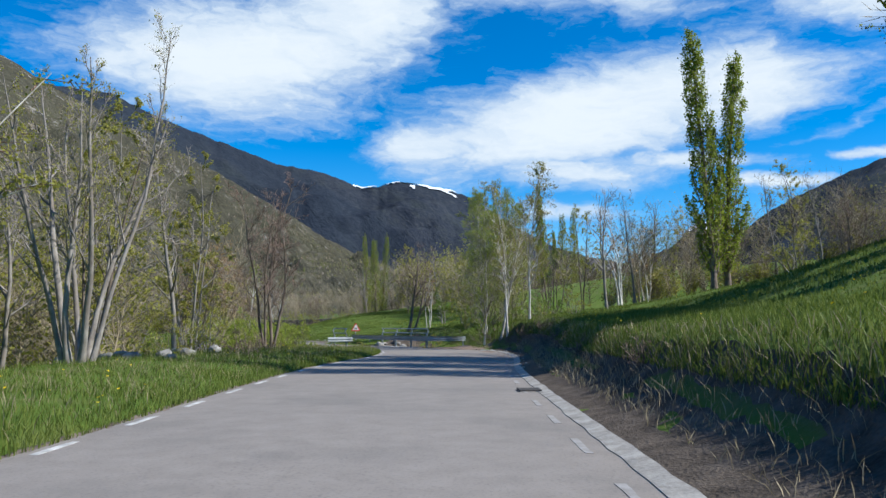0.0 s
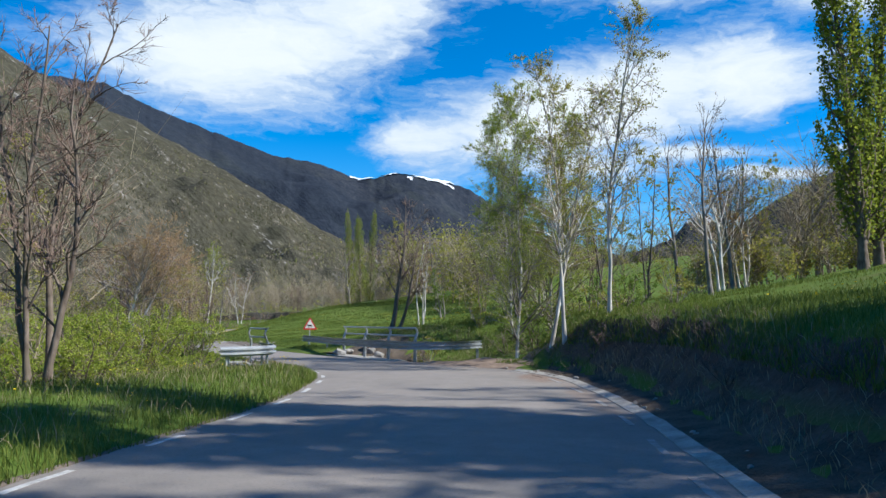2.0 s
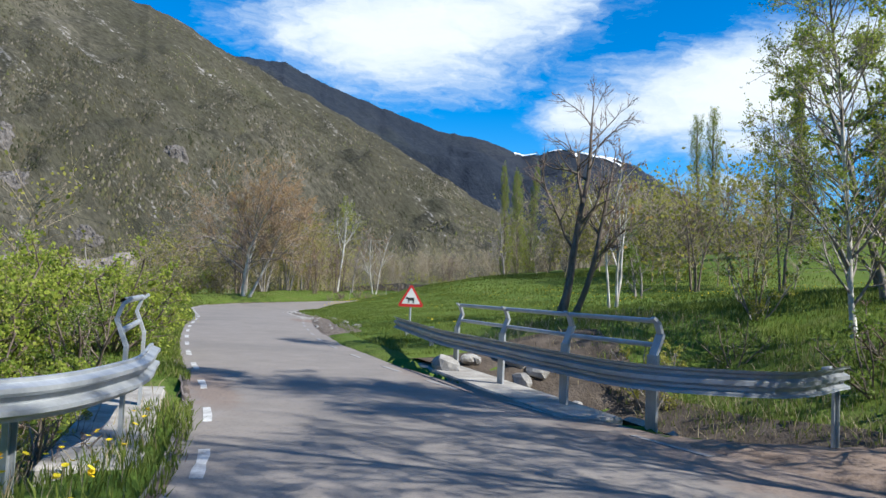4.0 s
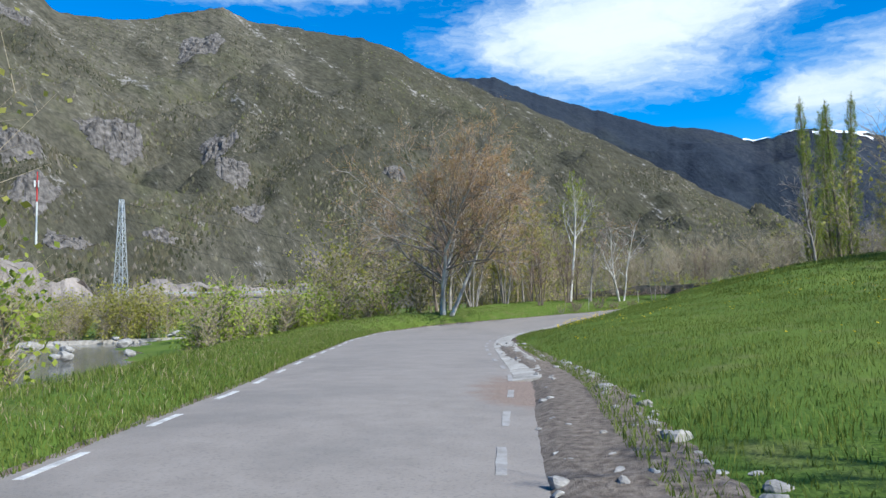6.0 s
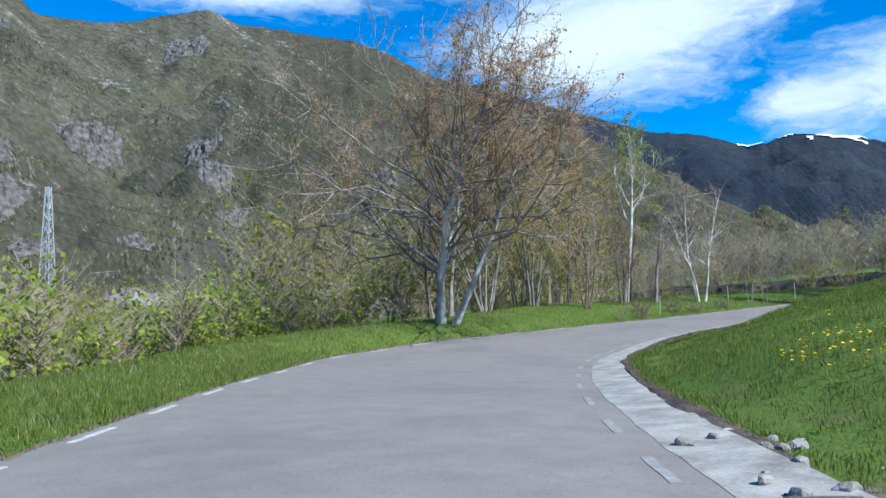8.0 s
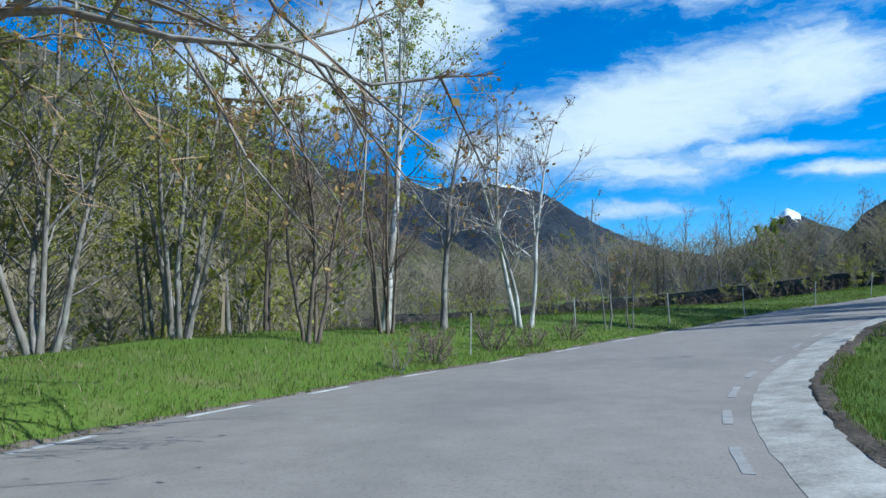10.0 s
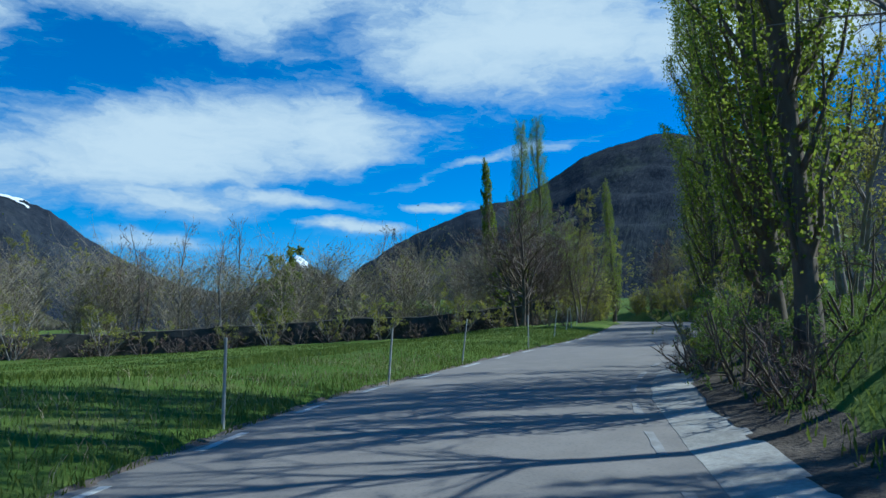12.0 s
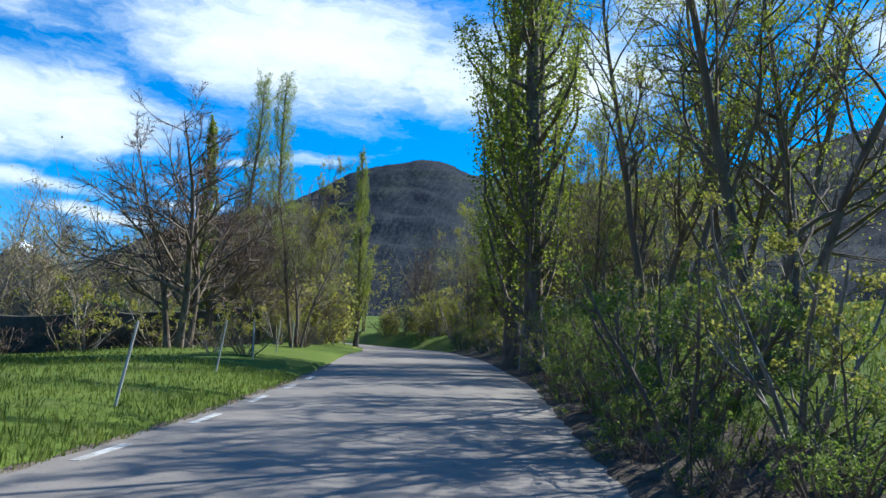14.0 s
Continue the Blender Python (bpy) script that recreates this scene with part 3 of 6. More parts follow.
ROWS = 9
lat = np.linspace(-1, 1, ROWS)
verts = np.stack([np.stack([mid[:, 0] + out[:, 0] * half * u, mid[:, 1] + out[:, 1] * half * u, road_z - 0.03 * u * u], -1) for u in lat * 1.0], 1)
rag = 0.10 * fbm(along * 0.8, along * 0, 4, 8)
verts[:, 0, :2] -= out * (0.12 + rag)[:, None]
verts[:, -1, :2] += out * (0.12 - rag)[:, None]
ridx = np.arange(NS * ROWS).reshape(NS, ROWS)
rq = np.stack([ridx[:-1, :-1], ridx[:-1, 1:], ridx[1:, 1:], ridx[1:, :-1]], -1).reshape(-1, 4)
put("road", mesh_of("road", verts, rq, True), ASPHALT, label="narrow grey asphalt mountain road, worn and patched", category="road", kind="structure")


# ------------------------------------------------------------------ mountains: skyline by azimuth (to the left of +y) and elevation, degrees
CENTRE = (-15.0, 75.0)


def range_mesh(name, mat, skyline, ridge, base, low, az_step, rows, seed, rough, label, bend=1.15, behind=1.35, crest=0.12):
    table = np.array(sorted(skyline), float)
    az = np.arange(table[0, 0], table[-1, 0] + az_step / 2, az_step)
    el = np.interp(az, table[:, 0], table[:, 1])
    el = el + crest * fbm(az * 2.3, az * 0 + seed, 4, seed + 5)
    f = np.r_[np.linspace(0, 1, rows), np.linspace(1.03, behind, 6)]
    A, Fm = np.meshgrid(np.radians(az), f, indexing="ij")
    E = np.radians(el)[:, None]
    R = base + (ridge - base) * Fm
    px, py = -np.sin(A) * R, np.cos(A) * R
    top = ridge * np.tan(E)
    shape = np.where(Fm <= 1, np.clip(Fm, 0, 1) ** bend, 1 - (Fm - 1) * 0.9)
    Zm = low + (top - low) * shape
    gully = fbm(px / ridge * 8, py / ridge * 8, 4, seed) + 0.5 * np.abs(fbm(px / ridge * 18, py / ridge * 18, 3, seed + 1))
    Zm = Zm + rough * gully * np.sin(np.pi * np.clip(Fm, 0, 1)) ** 0.7 * ridge * 0.06
    Zm += rough * ridge * 0.003 * fbm(px / ridge * 50, py / ridge * 50, 3, seed + 2) * np.clip(Fm * 4, 0, 1)
    ids = np.arange(px.size).reshape(px.shape)
    q = np.stack([ids[:-1, :-1], ids[:-1, 1:], ids[1:, 1:], ids[1:, :-1]], -1).reshape(-1, 4)
    put(name, mesh_of(name, np.stack([px + CENTRE[0], py + CENTRE[1], Zm], -1), q, True), mat, label=label, category="mountain", kind="structure")
    return np.stack([px + CENTRE[0], py + CENTRE[1], Zm], -1), az, f


NEAR_SKY = [(100, 21), (85, 22.5), (70, 21.5), (63.1, 20.5), (60.8, 20.3), (59.5, 19.3), (54.8, 19.45), (52.1, 20.1), (48.6, 20.9), (46.6, 20.1), (42, 19.75), (38.5, 19.35), (36.3, 18.7), (32, 16.6), (27.5, 14.8), (23.3, 13.1), (19.4, 11.1), (15.5, 8.9), (13.1, 7.5), (10.7, 6.3), (4, 3.4), (-2, 1.2)]
DARK_SKY = [(45, 17), (31.5, 16.3), (28.2, 16.3), (25.4, 15.1), (20.7, 13.6), (16.0, 12.05), (12.9, 11.75), (10, 10.6), (7.0, 10.95), (3.4, 10.5), (1.5, 9.9), (-.5, 8.5), (-2.7, 7.2), (-4.5, 6.3), (-6.5, 5.6), (-11, 4.6), (-17, 3)]
FAR_SKY = [(-7, 3), (-10.2, 4.9), (-12.3, 5.5), (-13.5, 6.05), (-14.3, 7.05), (-15.2, 7.75), (-16.4, 6.95), (-18.6, 5.9), (-21, 4.8), (-26, 3)]
RIGHT_SKY = [(-14.5, 2.5), (-16.5, 4.6), (-18.7, 6.8), (-21, 8.3), (-22.6, 9.2), (-25.6, 10.5), (-28.4, 11.45), (-30.1, 11.7), (-33.4, 13.5), (-35, 14.65), (-37.6, 15.4), (-38.8, 15.6), (-40.1, 16.0), (-42.2, 15.8), (-43.4, 15.2), (-46.4, 14.8), (-52, 14.8), (-60, 15.4), (-62.7, 15.9), (-65.6, 16.65), (-68.4, 17.3), (-71.2, 17.9), (-78, 19), (-95, 19), (-120, 14)]
BACK_SKY = [(95, 20), (130, 13), (160, 9), (180, 7), (210, 9), (245, 14)]
FOOT = 330.0          # where the near mountain starts to rise
NEAR = range_mesh("mountain_near", HILL_NEAR, NEAR_SKY, 820, FOOT, -5, 0.22, 110, 11, 0.95, "steep brown scrub mountainside with pale rock outcrops")
RIDGE = range_mesh("mountain_ridge", HILL_DARK, DARK_SKY, 2600, 1300, 20, 0.2, 40, 21, 0.5, "dark wooded mountain ridge, blue haze in its colour", 0.9)
PEAK = range_mesh("mountain_peak", HILL_DARK, FAR_SKY, 4300, 3000, 50, 0.2, 24, 31, 0.5, "far mountain with a snowy tip, blue haze in its colour", 1.0, 1.1)
range_mesh("mountain_hill", HILL_RIGHT, RIGHT_SKY, 1250, 420, 0, 0.3, 70, 41, 0.3, "hill with a rocky top, shade and blue haze in its colour")
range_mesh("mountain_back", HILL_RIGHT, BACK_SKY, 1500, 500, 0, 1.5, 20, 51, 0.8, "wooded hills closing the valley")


# ------------------------------------------------------------------ trees and shrubs
def sprout(rng, start, way, length, segs, wander, up):
    pts, w = [np.array(start, float)], np.array(way, float)
    w /= np.linalg.norm(w)
    for _ in range(segs):
        w = w + rng.normal(size=3) * wander + np.array([0, 0, up])
        w /= np.linalg.norm(w)
        pts.append(pts[-1] + w * length / segs)
    return np.array(pts)


def branch_way(rng, parent_way, angle):
    side = np.cross(parent_way, rng.normal(size=3))
    side /= np.linalg.norm(side) + 1e-9
    return parent_way * math.cos(angle) + side * math.sin(angle)


def spikes(starts, tips, radius):
    """Thin three-sided spikes, one island each."""
    starts, tips = np.asarray(starts), np.asarray(tips)
    w = tips - starts
    a = np.cross(w, np.array([0.3, 0.5, 0.81]))
    a /= np.linalg.norm(a, axis=1, keepdims=True) + 1e-9
    b = np.cross(w, a)
    b /= np.linalg.norm(b, axis=1, keepdims=True) + 1e-9
    r = np.asarray(radius).reshape(-1, 1)
    v = np.stack([starts + a * r, starts - a * r * 0.5 + b * r * 0.87, starts - a * r * 0.5 - b * r * 0.87, tips], 1)
    k = np.arange(len(starts))[:, None] * 4
    f = np.concatenate([k + [0, 1, 3], k + [1, 2, 3], k + [2, 0, 3]])
    return v.reshape(-1, 3), f


def make_tree(name, label, seed, height, radius, barks, twig_mat, leaf_mat, stems=1, lean=0.05, spread=0.0, low=0.3, limbs=14, limb_len=0.4, limb_angle=45, limb_up=0.08,
              boughs=6, bough_len=0.45, twigs=6, twig_len=0.6, leaves=0, leaf_size=0.12, wander=0.08, column=0.0, leaf_top=0.0, drop=0.0, category="tree", twig_r=0.007, light=False, limb_bark=None):
    rng = np.random.default_rng(seed)
    thick, thin, starts, tips, rods, ends, girth = [], [], [], [], [], [], []
    for k in range(stems):
        turn = 2 * np.pi * (k + rng.uniform(0, 0.6)) / stems
        tilt = (lean if stems == 1 else spread) * rng.uniform(0.5, 1.2)
        w = np.array([math.cos(turn) * tilt, math.sin(turn) * tilt, 1.0])
        h = height * (1 if k == 0 else rng.uniform(0.7, 1.0))
        foot = np.array([math.cos(turn), math.sin(turn), 0]) * radius * (0 if stems == 1 else 1.5 + 0.15 * stems)
        foot[2] = -0.15
        stem = sprout(rng, foot, w, h, 10, wander * 0.6, 0.03)
        r0 = radius * (1 if stems == 1 else rng.uniform(0.5, 0.85))
        rad = r0 * (1 - np.linspace(0, 1, 11)) ** 0.85 + 0.012
        rad[0] *= 1.35
        thick.append((stem, rad))
        count = max(3, int(limbs / stems ** 0.5))
        for j in range(count):
            f = low + (1 - low) * ((j + rng.uniform(0, 0.9)) / count)
            f = min(f, 0.97)
            at, i = f * 10, int(f * 10)
            p = stem[i] + (stem[min(i + 1, 10)] - stem[i]) * (at - i)
            pw = stem[min(i + 1, 10)] - stem[i]
            pw /= np.linalg.norm(pw)
            size = limb_len * h * ((1 - f) ** 0.6 * 0.85 + 0.22) if not column else column * h * (0.45 + math.sin(math.pi * min(1, (f - low) / (1 - low) * 0.85 + 0.12)) * 0.8)
            size *= rng.uniform(0.7, 1.2)
            lr = float(np.interp(f, np.linspace(0, 1, 11), rad)) * rng.uniform(0.4, 0.65)
            line = sprout(rng, p, branch_way(rng, pw, radians(limb_angle) * rng.uniform(0.6, 1.25)), size, 5, wander * 1.5, limb_up)
            keep = [0, 2, 5] if light else range(6)
            thin.append((line[keep], (lr * (1 - np.linspace(0, 1, 6) * 0.85) + 0.004)[keep]))
            for b in range(boughs):
                g = rng.uniform(0.2, 1.0)
                c = int(g * 4.99)
                q = line[c] + (line[c + 1] - line[c]) * (g * 5 - c)
                bw = line[c + 1] - line[c]
                bw /= np.linalg.norm(bw)
                bl = bough_len * size * (1.1 - 0.6 * g) * rng.uniform(0.6, 1.3)
                bough = sprout(rng, q, branch_way(rng, bw, radians(rng.uniform(25, 60))), bl, 2, wander * 2, limb_up - drop)
                if light:
                    rods.append(bough[0])
                    ends.append(bough[2])
                    girth.append(lr * .4 + .004)
                else:
                    thin.append((bough, lr * 0.4 * (1 - np.linspace(0, 1, 3) * 0.8) + 0.003))
                for _ in range(twigs):
                    e = rng.uniform(0.1, 1.0)
                    d = min(1, int(e * 2))
                    s = bough[d] + (bough[d + 1] - bough[d]) * (e * 2 - d)
                    tw = branch_way(rng, (bough[d + 1] - bough[d]) / (np.linalg.norm(bough[d + 1] - bough[d]) + 1e-9), radians(rng.uniform(15, 60)))
                    tw[2] += limb_up - drop * 2
                    starts.append(s)
                    tips.append(s + tw * max(0.12, twig_len * bl * rng.uniform(0.5, 1.2)))
    tree = empty(name, Matrix(), label, category)
    v, q = tubes(thick, 4 if category == "shrub" else 5 if light else 8)
    put("trunk", mesh_of("trunk", v, q, True), barks, tree)
    v, q = tubes(thin, 3)
    put("framework", mesh_of("framework", v, q, True), limb_bark or barks, tree, kind="stuff")
    starts, tips = np.array(starts), np.array(tips)
    v, f = spikes(starts, tips, rng.uniform(0.6, 1.2, len(starts)) * twig_r)
    if rods:
        v2, f2 = spikes(rods, ends, girth)
        v, f = np.concatenate([v, v2]), np.concatenate([f, f2 + len(v)])
    put("brushwood", mesh_of("brushwood", v, f), twig_mat, tree, kind="stuff")
    if leaves:
        pick = rng.integers(0, len(starts), leaves)
        if leaf_top:
            z = starts[:, 2] / height
            weight = np.clip((z - leaf_top) * 3, 0.02, 1) if leaf_top > 0 else np.clip((-leaf_top - z) * 3, 0.03, 1)
            pick = rng.choice(len(starts), leaves, p=weight / weight.sum())
        spot = starts[pick] + (tips - starts)[pick] * rng.uniform(0.3, 1.1, (leaves, 1)) + rng.normal(size=(leaves, 3)) * leaf_size * 0.8
        v, f = flakes(rng, spot, leaf_size)
        put("foliage", mesh_of("foliage", v, f), leaf_mat, tree, kind="stuff")
    return tree


PROTO, USED = {}, set()


def open_water(x, y):
    """Whether a place lies in the clearing between the road and the river."""
    a = np.degrees(np.arctan2(-(x + 18.0), y - 73.5))
    return (a > 51) & (a < 66) & (np.hypot(x + 18, y - 73.5) < 100)



def plant(kind, x, y, scale=1.0, turn=None, sink=0.05, lean=(0, 0), label=""):
    """One tree or shrub of a kind, standing on the ground."""
    h = (x * 12.9898 + y * 78.233) % 1.0
    turn = 360 * h if turn is None else turn
    near = np.hypot(mid[:620, 0] - x, mid[:620, 1] - y).min()
    if near > (6.4 if kind.startswith("shrub") else 10.5) and kind + "_far" in PROTO:
        kind += "_far"
    m = pose(x, y, ground_at(x, y) - sink, lean[0], lean[1], turn) @ Matrix.Diagonal((scale, scale, scale * (0.92 + 0.16 * ((h * 7.1) % 1)), 1))
    if kind not in USED:
        USED.add(kind)
        ob = PROTO[kind]
        ob.matrix_basis = m
    else:
        ob = copy_thing(PROTO[kind], Matrix())
        ob.matrix_basis = m
    if label:
        tagged(ob, label)
    return ob


def define(kind, name, label, *args, **values):
    """A kind of tree; trees well away from the road take a lighter build of it."""
    PROTO[kind] = make_tree(name, label, *args, **values)
    if kind not in ("walnut", "walnut_b", "birch_green", "round_bare"):
        keep = .55 if values.get("leaves", 0) > 500 else .62
        less = dict(values, limbs=int(values["limbs"] * keep), boughs=max(3, int(values["boughs"] * keep)), twigs=max(3, int(values["twigs"] * keep)))
        less.update(leaves=int(values.get("leaves", 0) * (.45 if kind.startswith("shru") else .42)), leaf_size=values.get("leaf_size", .1) * (1.9 if kind[:4] in ("shru", "leaf") else 1.45), twig_r=values.get("twig_r", .007) * 2.1, light=True)
        PROTO[kind + "_far"] = make_tree(name, label, *args, **less)


def make_poplar(label, seed, height, wide, trunk, barks, limbs, per_limb, leaf, bare_top=0.0, sparse=0.0):
    """A columnar poplar: steep limbs hugging the trunk, each carrying its own upright plume of leaves."""
    rng = np.random.default_rng(seed)
    stem = sprout(rng, (0, 0, -.15), (.02, .0, 1), height, 14, .018, .05)
    rad = trunk * (1 - np.linspace(0, 1, 15)) ** .8 + .015
    rad[0] *= 1.4
    thin, starts, tips, spots = [], [], [], []
    for k in range(limbs):
        f = .05 + .9 * (k + rng.uniform(0, .8)) / limbs
        at, i = f * 14, min(13, int(f * 14))
        p = stem[i] + (stem[i + 1] - stem[i]) * (at - i)
        turn = k * 2.39996 + rng.uniform(-.5, .5)
        reach = wide * (min(1, (f + .12) / .36) ** .8 * (1.02 - f) ** .55) * rng.uniform(.55, 1.15)
        rise = height * rng.uniform(.10, .17) * (1.12 - .75 * f)
        o = np.array([math.cos(turn), math.sin(turn), 0])
        line = np.array([p, p + o * reach * .55 + [0, 0, rise * .28], p + o * reach * .9 + [0, 0, rise * .62], p + o * reach + [0, 0, rise]]) + rng.normal(size=(4, 3)) * .05
        line[0] = p
        lr = float(np.interp(f, np.linspace(0, 1, 15), rad)) * .42
        thin.append((line, lr * np.array([1, .7, .45, .12]) + .004))
        for _ in range(9):
            g = rng.uniform(.2, 2.95)
            c = int(g)
            q = line[c] + (line[c + 1] - line[c]) * (g - c)
            starts.append(q)
            tips.append(q + np.array([rng.normal() * .16, rng.normal() * .16, rng.uniform(.5, 1.1)]) * (.35 + .035 * height) * (1.1 - .4 * f))
        full = rng.uniform(.6, 1.3) * (1 - sparse * rng.uniform(0, 1)) * (1 if not bare_top or f < bare_top else .12)
        m = int(per_limb * full * (.5 + reach / wide))
        g = rng.uniform(.55, 3.35, m)
        c = np.minimum(g.astype(int), 2)
        spot = line[c] + (line[c + 1] - line[c]) * (g - c)[:, None]
        spots.append(spot + rng.normal(size=(m, 3)) * [wide * .17, wide * .17, height * .012] * (1.15 - .25 * g)[:, None])
    tree = empty("poplar_tree", Matrix(), label, "tree")
    v, q = tubes([(stem, rad)], 7)
    put("trunk", mesh_of("trunk", v, q, True), barks, tree)
    v, q = tubes(thin, 3)
    put("framework", mesh_of("framework", v, q, True), barks, tree, kind="stuff")
    v, f = spikes(np.array(starts), np.array(tips), np.full(len(starts), .008 if leaf < .1 else .016))
    put("brushwood", mesh_of("brushwood", v, f), TWIG_GREY, tree, kind="stuff")
    v, f = flakes(rng, np.concatenate(spots), leaf, 1.25)
    put("foliage", mesh_of("foliage", v, f), LEAF_POPLAR, tree, kind="stuff")
    return tree


for far, many, size in (("", 360, .060), ("_far", 170, .135)):
    PROTO["poplar" + far] = make_poplar("tall slim columnar poplar in young green leaf", 1, 20.0, 1.75, .22, BARK_BROWN, 78, many, size)
    PROTO["poplar_b" + far] = make_poplar("slender poplar with a ragged green crown", 2, 16.0, 1.05, .17, BARK_BROWN, 62, int(many * .9), size, .95, .35)
    PROTO["poplar_bare" + far] = make_poplar("slender poplar still bare at the top", 3, 17.0, 1.1, .15, BARK_GREY, 56, int(many * .7), size, .62, .8)
define("walnut", "walnut_tree", "broad old tree with pale grey trunks and orange buds", 4, 12.5, 0.20, BARK_PALE, TWIG_ORANGE, BUDS, stems=2, spread=0.22, low=0.20, limbs=40, limb_len=0.82, limb_angle=60, limb_up=0.07, boughs=13, bough_len=0.45, twigs=15, twig_len=0.36, leaves=13000, leaf_size=0.06, wander=0.21, twig_r=0.008, limb_bark=BARK_GREY)
define("walnut_b", "walnut_tree", "pale grey leaning tree with orange buds", 34, 12.5, 0.155, BARK_PALE, TWIG_ORANGE, BUDS, lean=0.05, low=0.28, limbs=26, limb_len=0.50, limb_angle=52, limb_up=0.05, boughs=12, bough_len=0.5, twigs=13, twig_len=0.38, leaves=6000, limb_bark=BARK_GREY, leaf_size=0.06, wander=0.12, twig_r=0.010)
define("birch", "birch_tree", "pale slim birch with thin young foliage", 5, 9.5, 0.06, BARK_PALE, TWIG_PLUM, LEAF_OLIVE, lean=0.08, low=0.22, limbs=26, limb_len=0.30, limb_angle=38, limb_up=0.05, boughs=6, bough_len=0.5, twigs=9, twig_len=0.6, leaves=5200, leaf_size=0.042, wander=0.10, drop=0.05)
define("birch_green", "birch_tree", "tall airy birch in small fresh green leaf", 35, 12.5, 0.065, BARK_PALE, TWIG_GREY, LEAF_BIRCH, lean=0.04, low=0.07, limbs=62, limb_len=0.25, limb_angle=46, limb_up=0.05, boughs=8, bough_len=0.5, twigs=9, twig_len=0.7, leaves=42000, leaf_size=0.037, wander=0.10, drop=0.07, limb_bark=BARK_GREY)
define("thicket", "riverside_tree", "slim many-stemmed tree with yellow-green spring leaves", 6, 11.0, 0.09, BARK_GREY, TWIG_OLIVE, LEAF_OLIVE, stems=5, spread=0.22, low=0.18, limbs=30, limb_len=0.26, limb_angle=38, limb_up=0.08, boughs=6, bough_len=0.5, twigs=6, twig_len=0.6, leaves=14000, leaf_size=0.052, wander=0.09)
define("clump", "riverside_tree", "clump of slim pale stems with fine twigs and few fresh leaves", 26, 11.0, 0.14, BARK_GREY, TWIG_GREY, LEAF_OLIVE, stems=7, spread=0.26, low=0.3, limbs=30, limb_len=0.24, limb_angle=34, limb_up=0.10, boughs=6, bough_len=0.5, twigs=8, twig_len=0.6, leaves=4200, leaf_size=0.046, wander=0.08)
define("thicket_b", "riverside_tree", "slim tree with sparse olive leaves", 7, 10.0, 0.10, BARK_BROWN, TWIG_OLIVE, LEAF_OLIVE, stems=2, spread=0.12, low=0.2, limbs=28, limb_len=0.32, limb_angle=42, limb_up=0.07, boughs=6, bough_len=0.5, twigs=6, twig_len=0.6, leaves=7500, leaf_size=0.052, wander=0.10)
define("bare", "bare_tree", "leafless grey tree with fine twigs", 8, 9.0, 0.11, BARK_GREY, TWIG_GREY, BUDS, lean=0.08, low=0.28, limbs=22, limb_len=0.38, limb_angle=40, limb_up=0.08, boughs=7, bough_len=0.5, twigs=8, twig_len=0.55, wander=0.12)
define("bare_multi", "bare_tree", "leafless reddish tree with several stems", 9, 8.5, 0.10, BARK_BROWN, TWIG_PLUM, BUDS, stems=4, spread=0.25, low=0.22, limbs=26, limb_len=0.32, limb_angle=40, limb_up=0.08, boughs=7, bough_len=0.5, twigs=9, twig_len=0.6, wander=0.12)
define("pale_bare", "bare_tree", "pale-barked leafless young tree", 10, 7.0, 0.10, BARK_PALE, TWIG_PLUM, BUDS, stems=3, spread=0.2, low=0.3, limbs=22, limb_len=0.42, limb_angle=45, limb_up=0.09, boughs=7, bough_len=0.5, twigs=7, twig_len=0.6, leaves=250, leaf_size=0.09, wander=0.11)
define("ash", "ash_tree", "slim pale-trunked tree with fresh green leaf tufts", 11, 9.6, 0.12, BARK_PALE, TWIG_GREY, LEAF_FRESH, lean=0.06, low=0.46, limbs=16, limb_len=0.42, limb_angle=38, limb_up=0.10, boughs=6, bough_len=0.5, twigs=6, twig_len=0.6, leaves=3600, leaf_size=0.052, wander=0.10)
define("leafy", "roadside_tree", "roadside tree in bright young yellow-green leaf", 12, 9.0, 0.105, BARK_BROWN, TWIG_GREY, LEAF_FRESH, stems=3, spread=0.2, low=0.2, limbs=34, limb_len=0.34, limb_angle=45, limb_up=0.06, boughs=7, bough_len=0.5, twigs=6, twig_len=0.6, leaves=13000, leaf_size=0.036, wander=0.10)
define("willow", "willow_tree", "dense willow in small fresh green leaf", 13, 8.0, 0.14, BARK_GREY, TWIG_GREY, LEAF_GREEN, stems=3, spread=0.16, low=0.06, limbs=44, limb_len=0.26, limb_angle=48, limb_up=0.05, boughs=7, bough_len=0.5, twigs=7, twig_len=0.6, leaves=8000, leaf_size=0.07, wander=0.10, drop=0.04)
define("gnarled", "bare_tree", "gnarled leaning leafless tree", 14, 7.6, 0.17, BARK_BROWN, TWIG_PLUM, BUDS, stems=2, spread=0.3, low=0.25, limbs=18, limb_len=0.40, limb_angle=42, limb_up=0.10, boughs=7, bough_len=0.5, twigs=7, twig_len=0.55, wander=0.16)
define("dense", "ivy_tree", "dark tree overgrown with ivy", 15, 9.0, 0.2, BARK_BROWN, TWIG_GREY, LEAF_POPLAR, stems=2, spread=0.15, low=0.12, limbs=30, limb_len=0.30, limb_angle=45, limb_up=0.06, boughs=6, bough_len=0.5, twigs=5, twig_len=0.6, leaves=9000, leaf_size=0.13, wander=0.12)
